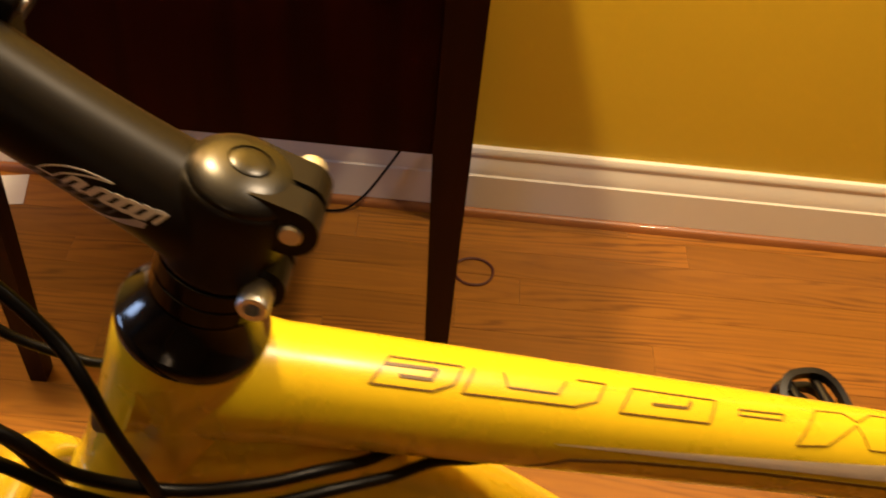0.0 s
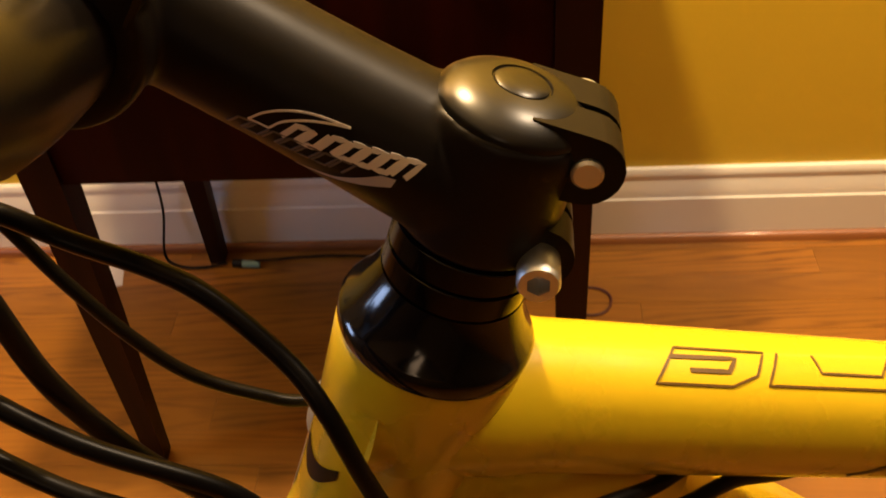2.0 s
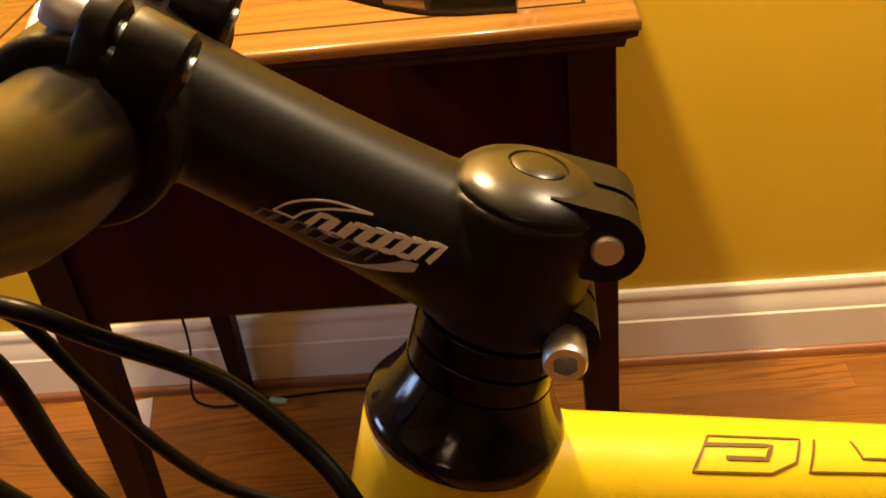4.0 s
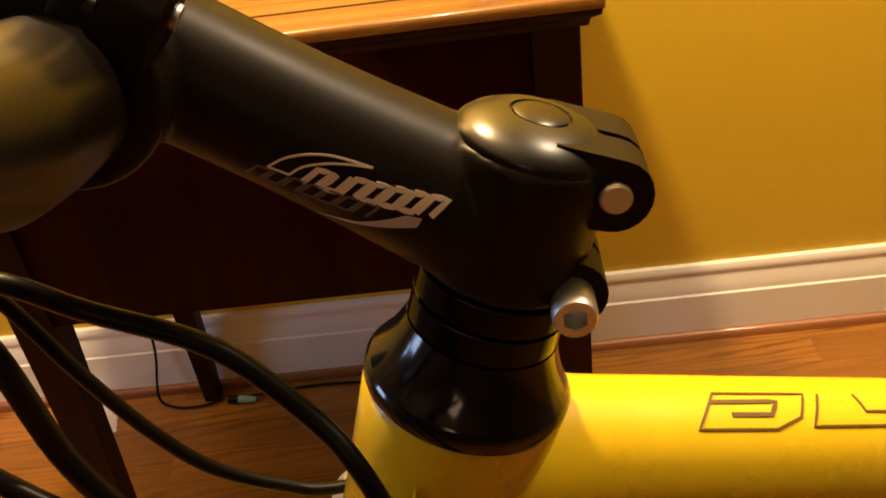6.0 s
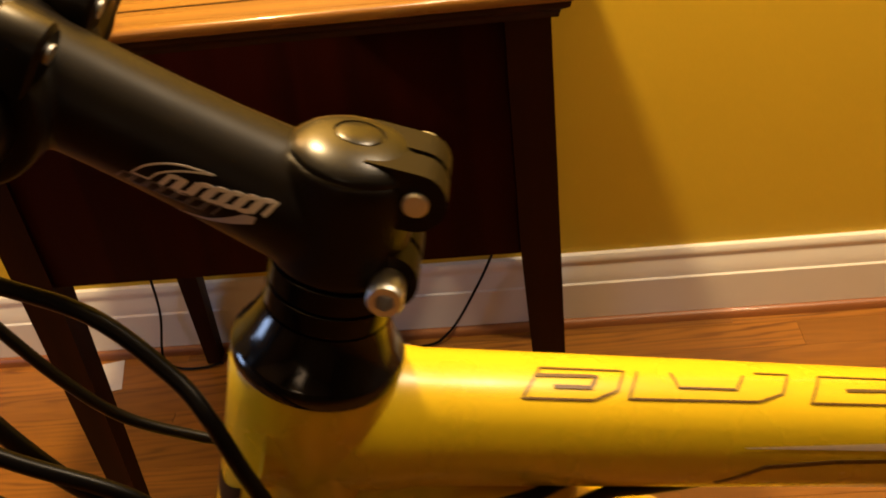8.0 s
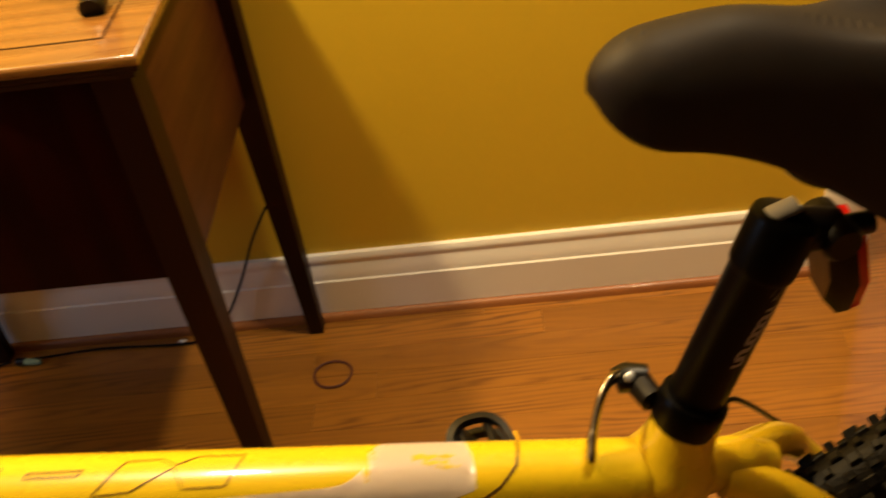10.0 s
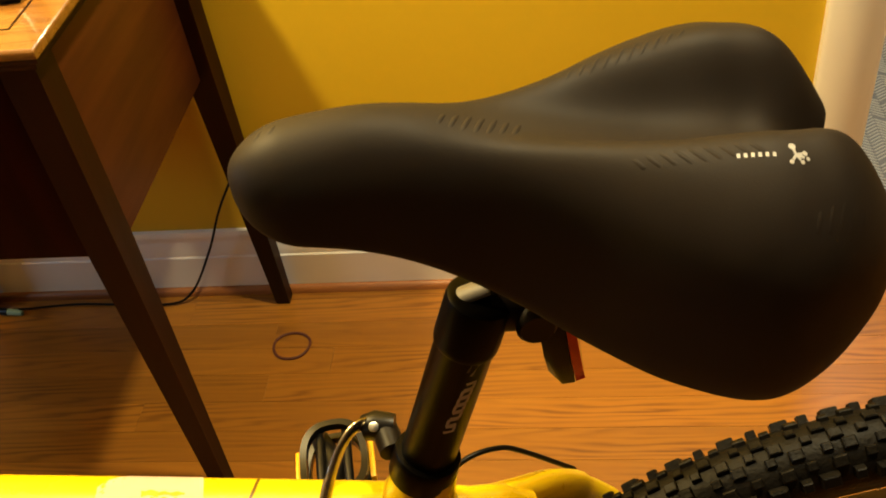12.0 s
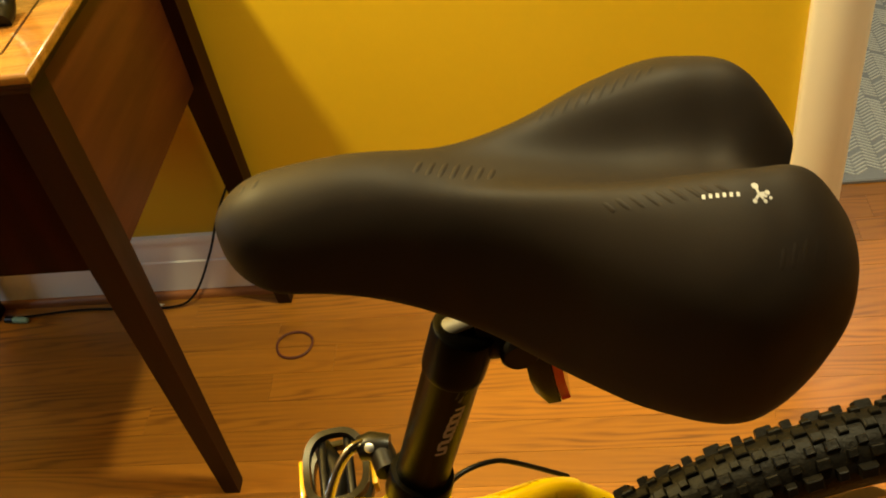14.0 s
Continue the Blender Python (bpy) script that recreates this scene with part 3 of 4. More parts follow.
def saddle():
    """A wide comfort saddle: two wings with a deep channel between them and a notch at the tail."""
    n_v, n_u = 96, 80
    nose_s, length = 0.4895, 0.2750
    bm = bmesh.new()

    def curve(v, xs, ys):
        """A smooth curve through the given stations."""
        ys, xs = np.array(ys, float), np.array(xs, float)
        m = np.gradient(ys, xs)
        k = int(np.clip(np.searchsorted(xs, v) - 1, 0, len(xs) - 2))
        h = xs[k + 1] - xs[k]
        t = (v - xs[k]) / h
        return float((2 * t**3 - 3 * t**2 + 1) * ys[k] + (t**3 - 2 * t**2 + t) * h * m[k] + (-2 * t**3 + 3 * t**2) * ys[k + 1] + (t**3 - t**2) * h * m[k + 1])

    rows = []
    for i in range(n_v + 1):
        v = i / n_v
        v = 0.425 * (1 - math.cos(math.pi * v)) + 0.15 * v
        end = math.sqrt(max(0.0, 1 - max(0.0, (0.10 - v) / 0.10) ** 2.1)) if v < 0.10 else (math.sqrt(max(0.0, 1 - ((v - 0.78) / 0.22) ** 2)) if v > 0.78 else 1.0)
        tail = v > 0.5
        w = curve(v, [0, 0.1, 0.25, 0.38, 0.50, 0.62, 0.74, 0.86, 1.0], [0.0250, 0.0260, 0.0280, 0.034, 0.050, 0.072, 0.086, 0.088, 0.082])
        w *= (0.46 + 0.54 * end) if tail else end
        zt = curve(v, [0, 0.08, 0.2, 0.4, 0.65, 0.82, 0.92, 1], [0.9635, 0.9665, 0.9680, 0.961, 0.958, 0.956, 0.946, 0.912])
        zb = curve(v, [0, 0.1, 0.25, 0.39, 0.5, 0.7, 0.85, 0.93, 1], [0.9265, 0.923, 0.907, 0.881, 0.8605, 0.8460, 0.8480, 0.8555, 0.870])
        zm = 0.5 * (zt + zb) + 0.002
        if not tail:
            zt, zb = zm + (zt - zm) * end, zm + (zb - zm) * end
        flat = 0.80 - 0.28 * float(np.clip((v - 0.35) / 0.3, 0, 1))
        row = []
        for j in range(n_u + 1):
            u = 2 * j / n_u - 1
            th = abs(u) * math.pi / 2 * 1.04
            across = w * math.sin(min(th, math.pi / 2)) ** 0.92
            if th > math.pi / 2:
                across -= 0.06 * w * (th - math.pi / 2) / 0.06
            h = max(0.0, math.cos(min(th, math.pi / 2))) ** flat
            z = zb + (zt - zb) * h
            depth = curve(v, [0, 0.25, 0.45, 0.65, 0.85, 1.0], [0, 0.001, 0.011, 0.025, 0.032, 0.027])
            z -= max(0.0, depth) * math.exp(-(across / (0.010 + 0.18 * w)) ** 2.8)
            s = nose_s + length * v
            if tail:
                k = max(0.0, (v - 0.55) / 0.45) ** 1.5
                s -= 0.016 * math.exp(-((across / 0.016) ** 2)) * k + 0.024 * max(0.0, (across - 0.045) / 0.045) ** 2 * k + 0.003 * h * k + 0.001 * (1 - h) ** 2 * k
            l = -math.copysign(across, u)
            row.append(B(s, z + 0.055 * l * float(np.clip((v - 0.2) / 0.4, 0, 1)), l))
        rows.append(row)
    vs = [[bm.verts.new(p) for p in row] for row in rows]
    for i in range(n_v):
        for j in range(n_u):
            bm.faces.new((vs[i][j], vs[i][j + 1], vs[i + 1][j + 1], vs[i + 1][j]))
    mid = [bm.verts.new((rows[i][0] + rows[i][-1]) / 2 + UP * 0.006 * min(1.0, i / 12)) for i in range(n_v + 1)]
    for i in range(n_v):
        bm.faces.new((vs[i][0], vs[i + 1][0], mid[i + 1], mid[i]))
        bm.faces.new((vs[i][n_u], mid[i], mid[i + 1], vs[i + 1][n_u]))
    bm.faces.new(vs[n_v] + [mid[n_v]])
    bmesh.ops.remove_doubles(bm, verts=bm.verts, dist=0.0002)
    for _ in range(3):
        bmesh.ops.smooth_vert(bm, verts=bm.verts, factor=0.4, use_axis_x=True, use_axis_y=True, use_axis_z=True)
    return part("saddle", bm, M_VINYL, bicycle, "wide padded saddle in dark brown-black vinyl")


SADDLE = saddle()


def wheel(name, m, label):
    R, r = 0.3405, 0.0230
    prof = []
    for k in range(15):
        a = math.pi * (-0.18 + 1.36 * k / 14)
        prof.append((R - r + r * 1.02 * math.sin(a), r * math.cos(a) * 1.0))
    seg = 120
    wh = part(name, lathe(bmesh.new(), [(0.010, -0.05), (0.016, -0.045), (0.016, -0.03), (0.012, -0.02), (0.012, 0.02), (0.016, 0.03), (0.016, 0.045), (0.010, 0.05)], m, 24), M_BLACKMATTE, bicycle, label)
    bm = bmesh.new()
    rings(bm, [[m @ Vector((q * math.cos(t), q * math.sin(t), h)) for q, h in prof] for t in [2 * math.pi * k / seg for k in range(seg)]], closed=True)
    ty = part("tyre", bm, M_RUBBER, wh, "black knobbly mountain bike tyre")
    bm = bmesh.new()
    rings(bm, [[m @ Vector((q * math.cos(t), q * math.sin(t), h)) for q, h in ((0.300, -0.0125), (0.302, -0.0135), (0.286, -0.011), (0.278, -0.006), (0.276, 0), (0.278, 0.006), (0.286, 0.011), (0.302, 0.0135), (0.300, 0.0125))] for t in [2 * math.pi * k / seg for k in range(seg)]], closed=True)
    part("rim", bm, M_BLACKMATTE, wh)
    # knobs: one small mesh for each kind, set round the tread
    def knob(w, l, h):
        b = bmesh.new()
        rings(b, [[(-w, -l, -0.003), (w, -l, -0.003), (w, l, -0.003), (-w, l, -0.003)], [(-w * 0.93, -l * 0.90, h - 0.0007), (w * 0.93, -l * 0.90, h - 0.0007), (w * 0.93, l * 0.90, h - 0.0007), (-w * 0.93, l * 0.90, h - 0.0007)], [(-w * 0.74, -l * 0.72, h), (w * 0.74, -l * 0.72, h), (w * 0.74, l * 0.72, h), (-w * 0.74, l * 0.72, h)]])
        return bm_mesh("tread_knob", b, M_RUBBER, False)
    # shoulder blocks, long and short by turns, and low close-set centre blocks
    kinds = (knob(0.0036, 0.0046, 0.0032), knob(0.0042, 0.0060, 0.0054), knob(0.0028, 0.0034, 0.0030), knob(0.0036, 0.0034, 0.0052))
    n = 62
    rng = random.Random(21)
    for k in range(n):
        t = 2 * math.pi * k / n
        for tilt, kind, dt in ((-1.12, 1, 0.0), (-1.08, 3, 0.5), (-0.72, 0, 0.25), (-0.66, 2, 0.75), (-0.34, 2, 0.05), (-0.30, 0, 0.52), (0.0, 0, 0.28), (0.0, 2, 0.78), (0.30, 0, 0.02), (0.34, 2, 0.55), (0.66, 2, 0.25), (0.72, 0, 0.75), (1.08, 3, 0.0), (1.12, 1, 0.5)):
            tt = t + (dt + rng.uniform(-0.05, 0.05)) * 2 * math.pi / n
            tilt += rng.uniform(-0.03, 0.03)
            ctr = Vector(((R - r + r * math.cos(tilt)) * math.cos(tt), (R - r + r * math.cos(tilt)) * math.sin(tt), r * math.sin(tilt)))
            out = Vector((math.cos(tilt) * math.cos(tt), math.cos(tilt) * math.sin(tt), math.sin(tilt)))
            along = Vector((-math.sin(tt), math.cos(tt), 0))
            KNOBS.append((kinds[kind], m @ frame_at(ctr, out.cross(along), out), ctr, ty))
    for k in range(32):
        t = 2 * math.pi * k / 32
        side = 0.030 if k % 2 else -0.030
        h = t + (0.55 if (k // 2) % 2 else -0.55)
        part("spoke", tube(bmesh.new(), [m @ Vector((0.018 * math.cos(h), 0.018 * math.sin(h), side)), m @ Vector((0.280 * math.cos(t), 0.280 * math.sin(t), 0.0))], 0.0010, 6), M_STEEL, wh)


KNOBS = []
WHEELM = frame_at(B(0.830, 0.3450), REAR, SIDE)
wheel("rear_wheel", WHEELM, "rear wheel with a knobbly tyre")


def spoke_reflector():
    """A pale clip-on reflector between the spokes, curved with the rim."""
    loops = []
    for k in range(13):
        t = -radians(87 + 26 * k / 12)
        e = 0.4 if k in (0, 12) else 1.0
        ring = [(0.2715 - 0.008 * (1 - e), -0.0045 * e - 0.008), (0.2715 - 0.008 * (1 - e), 0.0045 * e - 0.008), (0.2380 + 0.008 * (1 - e), 0.0045 * e - 0.008), (0.2380 + 0.008 * (1 - e), -0.0045 * e - 0.008)]
        loops.append([WHEELM @ Vector((q * math.cos(t), q * math.sin(t), h)) for q, h in ring])
    part("spoke_reflector", rings(bmesh.new(), loops), M_PALEAMBER, bpy.data.objects["rear_wheel"], "pale clip-on spoke reflector", True, 0.0008)


M_PALEAMBER = mat("pale_amber_plastic", (0.62, 0.44, 0.20), 0.25, coat=0.4, vary=0.15, scale=120)
spoke_reflector()


# ---- fork, front wheel ----
def fork():
    fk = part("fork", tube(bmesh.new(), [S(-0.128, 0.0), S(-0.150, 0.0)], [0.024, 0.022], 28), M_YELLOW, bicycle, "suspension fork with yellow arch")
    part("crown", tube(bmesh.new(), smooth_line([S(-0.128, 0.004, 0.060), S(-0.136, 0.006, 0.03), S(-0.142, 0.006, 0.0), S(-0.136, 0.006, -0.03), S(-0.128, 0.004, -0.060)], 5), 0.0165, 16), M_BLACKMATTE, fk, "black fork crown")
    for l in (0.060, -0.060):
        part("stanchion", tube(bmesh.new(), [S(-0.112, 0.006, l), S(-0.26, 0.008, l)], 0.0150, 24), M_ALLOY, fk, "polished alloy stanchion")
        m = frame_at(S(-0.112, 0.006, l), SF, AXIS)
        part("leg_cap", lathe(bmesh.new(), [(0.0165, -0.004), (0.0175, 0.000), (0.0175, 0.010), (0.0150, 0.015), (0.0080, 0.017)], m, 28), M_GREYCAP, fk, "grey plastic fork leg cap")
        part("slider", tube(bmesh.new(), [S(-0.20, 0.008, l), S(-0.22, 0.008, l), S(-0.50, 0.022, l), S(-0.575, 0.040, l)], [0.0195, 0.0205, 0.0180, 0.0130], 24), M_YELLOW, fk)
    arch = smooth_line([S(-0.23, 0.012, 0.060), S(-0.178, 0.028, 0.050), S(-0.140, 0.044, 0.026), S(-0.132, 0.048, 0.0), S(-0.140, 0.044, -0.026), S(-0.178, 0.028, -0.050), S(-0.23, 0.012, -0.060)], 6)
    part("arch", tube(bmesh.new(), arch, 0.0085, 18, 1.5), M_YELLOW, fk)
    axle = S(-0.575, 0.040)
    axle = Vector((axle.x, axle.y, 0.3450))
    wheel("front_wheel", frame_at(axle, SF, -SL), "front wheel with a knobbly tyre")


M_GREYCAP = mat("grey_cap_plastic", (0.13, 0.12, 0.11), 0.5, vary=0.1, scale=80)
fork()


# ---- cables ----
def cable(pts, r=0.0026):
    part("cable_housing", tube(bmesh.new(), smooth_line(pts, 8), r, 12), M_CABLE, bicycle, "black brake or gear cable housing")


cable([BAR + SL * 0.10 + UP * 0.01 - SF * 0.01, B(-0.125, 0.935, 0.03), B(-0.088, 0.943, 0.005), B(-0.0695, 0.933, 0.0), B(-0.0465, 0.924, -0.010), B(-0.0305, 0.908, -0.020), B(-0.0235, 0.898, -0.028), B(-0.0180, 0.880, -0.034), B(-0.010, 0.850, -0.037), B(0.000, 0.80, -0.036), B(0.035, 0.745, -0.030), B(0.12, 0.640, -0.026)], 0.0023)
cable([BAR - SL * 0.08 + UP * 0.012, B(-0.130, 0.960, 0.0), B(-0.105, 0.930, -0.016), B(-0.078, 0.905, -0.028), B(-0.048, 0.884, -0.034), B(-0.033, 0.863, -0.036), B(-0.006, 0.848, -0.036), B(0.021, 0.843, -0.034), B(0.043, 0.838, -0.028), B(0.060, 0.829, -0.020), B(0.074, 0.823, -0.012), B(0.090, 0.814, -0.006), B(0.115, 0.800, 0.002)], 0.0023)
cable([BAR + SL * 0.07 + UP * 0.008, B(-0.150, 0.945, 0.01), B(-0.118, 0.912, -0.010), B(-0.085, 0.886, -0.026), B(-0.052, 0.872, -0.036), B(-0.034, 0.854, -0.038), B(-0.006, 0.838, -0.039), B(0.022, 0.834, -0.037), B(0.048, 0.830, -0.031), B(0.068, 0.823, -0.024), B(0.086, 0.817, -0.016), B(0.104, 0.806, -0.010), B(0.130, 0.790, 0.000)], 0.0023)
cable([BAR - SL * 0.04 + SF * 0.015, B(-0.110, 0.950, 0.034), B(-0.0950, 0.918, 0.032), B(-0.0855, 0.895, 0.030), B(-0.0750, 0.871, 0.030), B(-0.0630, 0.852, 0.030), B(-0.0455, 0.838, 0.030), B(-0.0326, 0.832, 0.030), B(0.0, 0.822, 0.036), B(0.06, 0.79, 0.036)], 0.0020)
cable([BAR + SL * 0.03 + SF * 0.010, B(-0.0900, 0.965, -0.018), B(-0.0820, 0.943, -0.020), B(-0.0780, 0.912, -0.020), B(-0.0680, 0.880, -0.018), B(-0.0500, 0.850, -0.020), B(-0.036, 0.800, -0.030)], 0.0026)
cable([B(0.4385, 0.6835, -0.001), B(0.4645, 0.6725, -0.003), B(0.4840, 0.6680, -0.006), B(0.5092, 0.6584, -0.014), B(0.5345, 0.6500, -0.026), B(0.575, 0.630, -0.036), B(0.64, 0.600, -0.054)], 0.0026)
cable([B(0.548, 0.684, 0.016), B(0.568, 0.690, 0.026), B(0.588, 0.684, 0.034), B(0.604, 0.668, 0.040), B(0.64, 0.62, 0.052)], 0.0018)


def front_reflector():
    c = Vector((-0.126, 0.086, 0.946))
    m = frame_at(c, SL, SF)
    outline = [(-0.028, -0.022), (-0.018, -0.030), (0.018, -0.030), (0.028, -0.022), (0.028, 0.022), (0.018, 0.030), (-0.018, 0.030), (-0.028, 0.022)]
    bm = bmesh.new()
    rings(bm, [[m @ Vector((x * k, y * k, z)) for x, y in outline] for z, k in ((-0.006, 0.85), (0.0, 1.0), (0.004, 1.0))])
    ob = part("front_reflector", bm, M_PLASTIC, bicycle, "white front reflector in a black housing", True, 0.001)
    bm = bmesh.new()
    rings(bm, [[m @ Vector((x * k, y * k, z)) for x, y in outline] for z, k in ((0.0045, 1.0), (0.0085, 1.0), (0.0100, 0.95))])
    part("lens", bm, M_WHITE, ob, "white plastic lens", True, 0.0006)
    part("bracket", tube(bmesh.new(), [BAR - SL * 0.035, BAR - SL * 0.045 + SF * 0.02, c - SF * 0.004], 0.007, 14), M_PLASTIC, ob)


front_reflector()

# the far brake lever and shifter pod
pod = BAR - SL * 0.112 + UP * 0.006
lv = part("brake_lever", tube(bmesh.new(), smooth_line([pod + SF * 0.012, pod - SF * 0.02 - UP * 0.004, pod - SF * 0.055 - UP * 0.004, pod - SF * 0.085 + UP * 0.004], 5), [0.015] * 6 + [0.011] * 10, 16), M_PLASTIC, bicycle, "black shifter and brake lever pod")
part("clamp", tube(bmesh.new(), [pod - SL * 0.010 - UP * 0.002, pod + SL * 0.010 - UP * 0.002], 0.0175, 20), M_PLASTIC, lv)
part("adjuster", tube(bmesh.new(), [pod - SF * 0.045 + SL * 0.012 - UP * 0.006, pod - SF * 0.058 + SL * 0.014 - UP * 0.004], 0.005, 14), M_ALLOY, lv)


# ---- seat: quick release, rails, clamp, reflector ----
def seat_details():
    part("clamp_barrel", tube(bmesh.new(), [B(0.527, 0.7320, 0.010), B(0.525, 0.7325, 0.022), B(0.522, 0.7335, 0.030)], [0.0075, 0.0080, 0.0085], 20), M_BLACKMATTE, bicycle, "black quick release clamp barrel")
    cam_ = part("quick_release", tube(bmesh.new(), [B(0.530, 0.734, 0.026), B(0.519, 0.735, 0.0285), B(0.512, 0.734, 0.0290)], [0.0075, 0.0090, 0.0075], 20), M_PLASTIC, bicycle, "quick release lever of the seat clamp")
    lever = smooth_line([B(0.517, 0.736, 0.030), B(0.508, 0.742, 0.024), B(0.500, 0.739, 0.017), B(0.4935, 0.7325, 0.009), B(0.4880, 0.7260, 0.000), B(0.4830, 0.7200, -0.011)], 6)
    part("lever", tube(bmesh.new(), lever, [0.0046] * 8 + [0.0042] * 15 + [0.0048] * 7 + [0.0030], 16, 0.55), M_LEVER, cam_, "curved chromed lever")
    part("pivot", lathe(bmesh.new(), [(0.0030, 0), (0.0030, 0.0012), (0.0022, 0.0018)], frame_at(B(0.5185, 0.7405, 0.0235), REAR, (UP - SIDE).normalized()), 16), M_STEEL, cam_)
    d = (REAR * 0.33 + UP * 0.944).normalized()
    h = B(0.5430, 0.727) + d * 0.128
    q = h + REAR * 0.026 - UP * 0.010
    part("rail_clamp", tube(bmesh.new(), [h + REAR * 0.004 - UP * 0.004, q + REAR * 0.002], [0.0120, 0.0105], 24), M_BLACKMATTE, POST)
    part("clamp_bolt", tube(bmesh.new(), [q - SIDE * 0.015, q - SIDE * 0.013, q + SIDE * 0.013, q + SIDE * 0.015], [0.0085, 0.0102, 0.0102, 0.0085], 24), M_BLACKMATTE, POST)
    part("clamp_plate", tube(bmesh.new(), [h + UP * 0.007 + REAR * -0.010, h + UP * 0.011 + REAR * 0.006], 0.0030, 16, 1.9), M_GREYCAP, POST, "grey alloy rail clamp plate")
    for l in (-1, 1):
        rail = smooth_line([B(0.562, 0.918, l * 0.012), B(0.570, 0.902, l * 0.016), B(0.590, 0.886, l * 0.020), B(0.64, 0.878, l * 0.022), B(0.69, 0.896, l * 0.030), B(0.725, 0.905, l * 0.038)], 6)
        part("rail", tube(bmesh.new(), rail, 0.0035, 10), M_BLACKGLOSS, SADDLE, "black steel saddle rail")
    # reflector bracket under the saddle
    br = part("reflector", tube(bmesh.new(), [q, q + REAR * 0.022 - UP * 0.002], 0.006, 16), M_PLASTIC, bicycle, "red rear reflector on a black bracket")
    c = B(0.627, 0.810, 0.012)
    m = frame_at(c, SIDE, (REAR * 0.98 + UP * 0.10 - SIDE * 0.14))
    bm = bmesh.new()
    rings(bm, [[m @ Vector((x * k, y * k, z)) for x, y in ((-0.012, -0.034), (0.012, -0.034), (0.022, -0.006), (0.014, 0.020), (-0.014, 0.020), (-0.022, -0.006))] for z, k in ((-0.010, 0.75), (-0.004, 1.0), (0.003, 1.0))])
    part("housing", bm, M_PLASTIC, br, "", True, 0.001)
    bm = bmesh.new()
    rings(bm, [[m @ Vector((x * k, y * k, z)) for x, y in ((-0.012, -0.033), (0.012, -0.033), (0.021, -0.006), (0.013, 0.019), (-0.013, 0.019), (-0.021, -0.006))] for z, k in ((0.0035, 1.0), (0.0085, 0.97))])
    part("lens", bm, M_RED, br, "red plastic lens", True, 0.001)


M_LEVER = mat("dark_chrome", (0.36, 0.32, 0.26), 0.18, 1.0, vary=0.1, scale=60)
seat_details()


# ---- cranks and pedals ----
def cranks():
    bb = B(0.438, 0.31)
    cr = part("crankset", tube(bmesh.new(), [bb + SIDE * 0.036, bb + SIDE * 0.060], 0.030, 32), M_BLACKMATTE, bicycle, "black crankset with chainring")
    ring = bmesh.new()
    m = frame_at(bb + SIDE * 0.048, REAR, SIDE)
    teeth = 64
    outer = [(0.086 if k % 2 else 0.081) for k in range(teeth)]
    rings(ring, [[m @ Vector((r * math.cos(2 * math.pi * k / teeth), r * math.sin(2 * math.pi * k / teeth), z)) for k, r in enumerate(rr)] for rr, z in (([0.06] * teeth, -0.0015), (outer, -0.0015), (outer, 0.0015), ([0.06] * teeth, 0.0015))], closed=True)
    part("chainring", ring, M_BLACKMATTE, cr)
    up = (UP * 0.99 + REAR * 0.03).normalized()
    for sgn, side in ((1, 1), (-1, -1)):
        a = bb + SIDE * side * 0.078
        b = a + up * sgn * 0.166 + SIDE * side * 0.040
        part("crank_arm", tube(bmesh.new(), [a - up * sgn * 0.012, a, b, b + up * sgn * 0.012], [0.012, 0.016, 0.011, 0.009], 18, 0.7), M_BLACKMATTE, cr)
        part("crank_bolt", tube(bmesh.new(), [b - SIDE * side * 0.014, b - SIDE * side * 0.009], [0.0060, 0.0070], 16), M_STEEL, cr, "bright steel axle end")
        c = b + SIDE * side * 0.072 + REAR * 0.014 + UP * 0.006
        pd = part("pedal", tube(bmesh.new(), [b, b + SIDE * side * 0.030, c, b + SIDE * side * 0.112], [0.0085, 0.0120, 0.0125, 0.0090], 20), M_PLASTIC, bicycle, "black platform pedal with a rounded cage")

        def oval(k, rx, ry, z):
            t = 2 * math.pi * k / 40
            cx = math.copysign(abs(math.cos(t)) ** 0.75, math.cos(t))
            cy = math.copysign(abs(math.sin(t)) ** 0.75, math.sin(t))
            return c + REAR * rx * cx + SIDE * ry * cy + UP * (z + 0.006 * abs(math.sin(t)))

        for z in (0.010, -0.010):
            bm = bmesh.new()
            rings(bm, [[oval(k, 0.030, 0.040, z - 0.004), oval(k, 0.030, 0.040, z + 0.004), oval(k, 0.024, 0.034, z + 0.004), oval(k, 0.024, 0.034, z - 0.004)] for k in range(40)], closed=True)
            part("cage_ring", bm, M_PLASTIC, pd, "", True)
        for e in (-1, 1):
            part("cage_bar", tube(bmesh.new(), [c + REAR * e * 0.012 - SIDE * 0.038 + UP * 0.008, c + REAR * e * 0.012 + UP * 0.011, c + REAR * e * 0.012 + SIDE * 0.038 + UP * 0.008], 0.0042, 12), M_PLASTIC, pd)
            bm = bmesh.new()
            box(bm, (-0.020, -0.0025, -0.0075), (0.020, 0.0025, 0.0075), frame_at(c + REAR * e * 0.0325, SIDE, UP))
            part("pedal_reflector", bm, M_AMBER, pd, "amber pedal reflector", True, 0.001)


cranks()


# ---- decals that lie on the round surfaces ----
TT_DIR = (REAR - UP * 0.351).normalized()
TT_UP = TT_DIR.cross(SIDE).normalized()
if TT_UP.z < 0:
    TT_UP = -TT_UP
TT_O = B(0.0, 0.8645)


def on_top_tube(t, deg, lift=0.00025):
    a = radians(deg)
    return TT_O + TT_DIR * t + (0.0212 + lift) * (TT_UP * math.cos(a) - SIDE * math.sin(a))


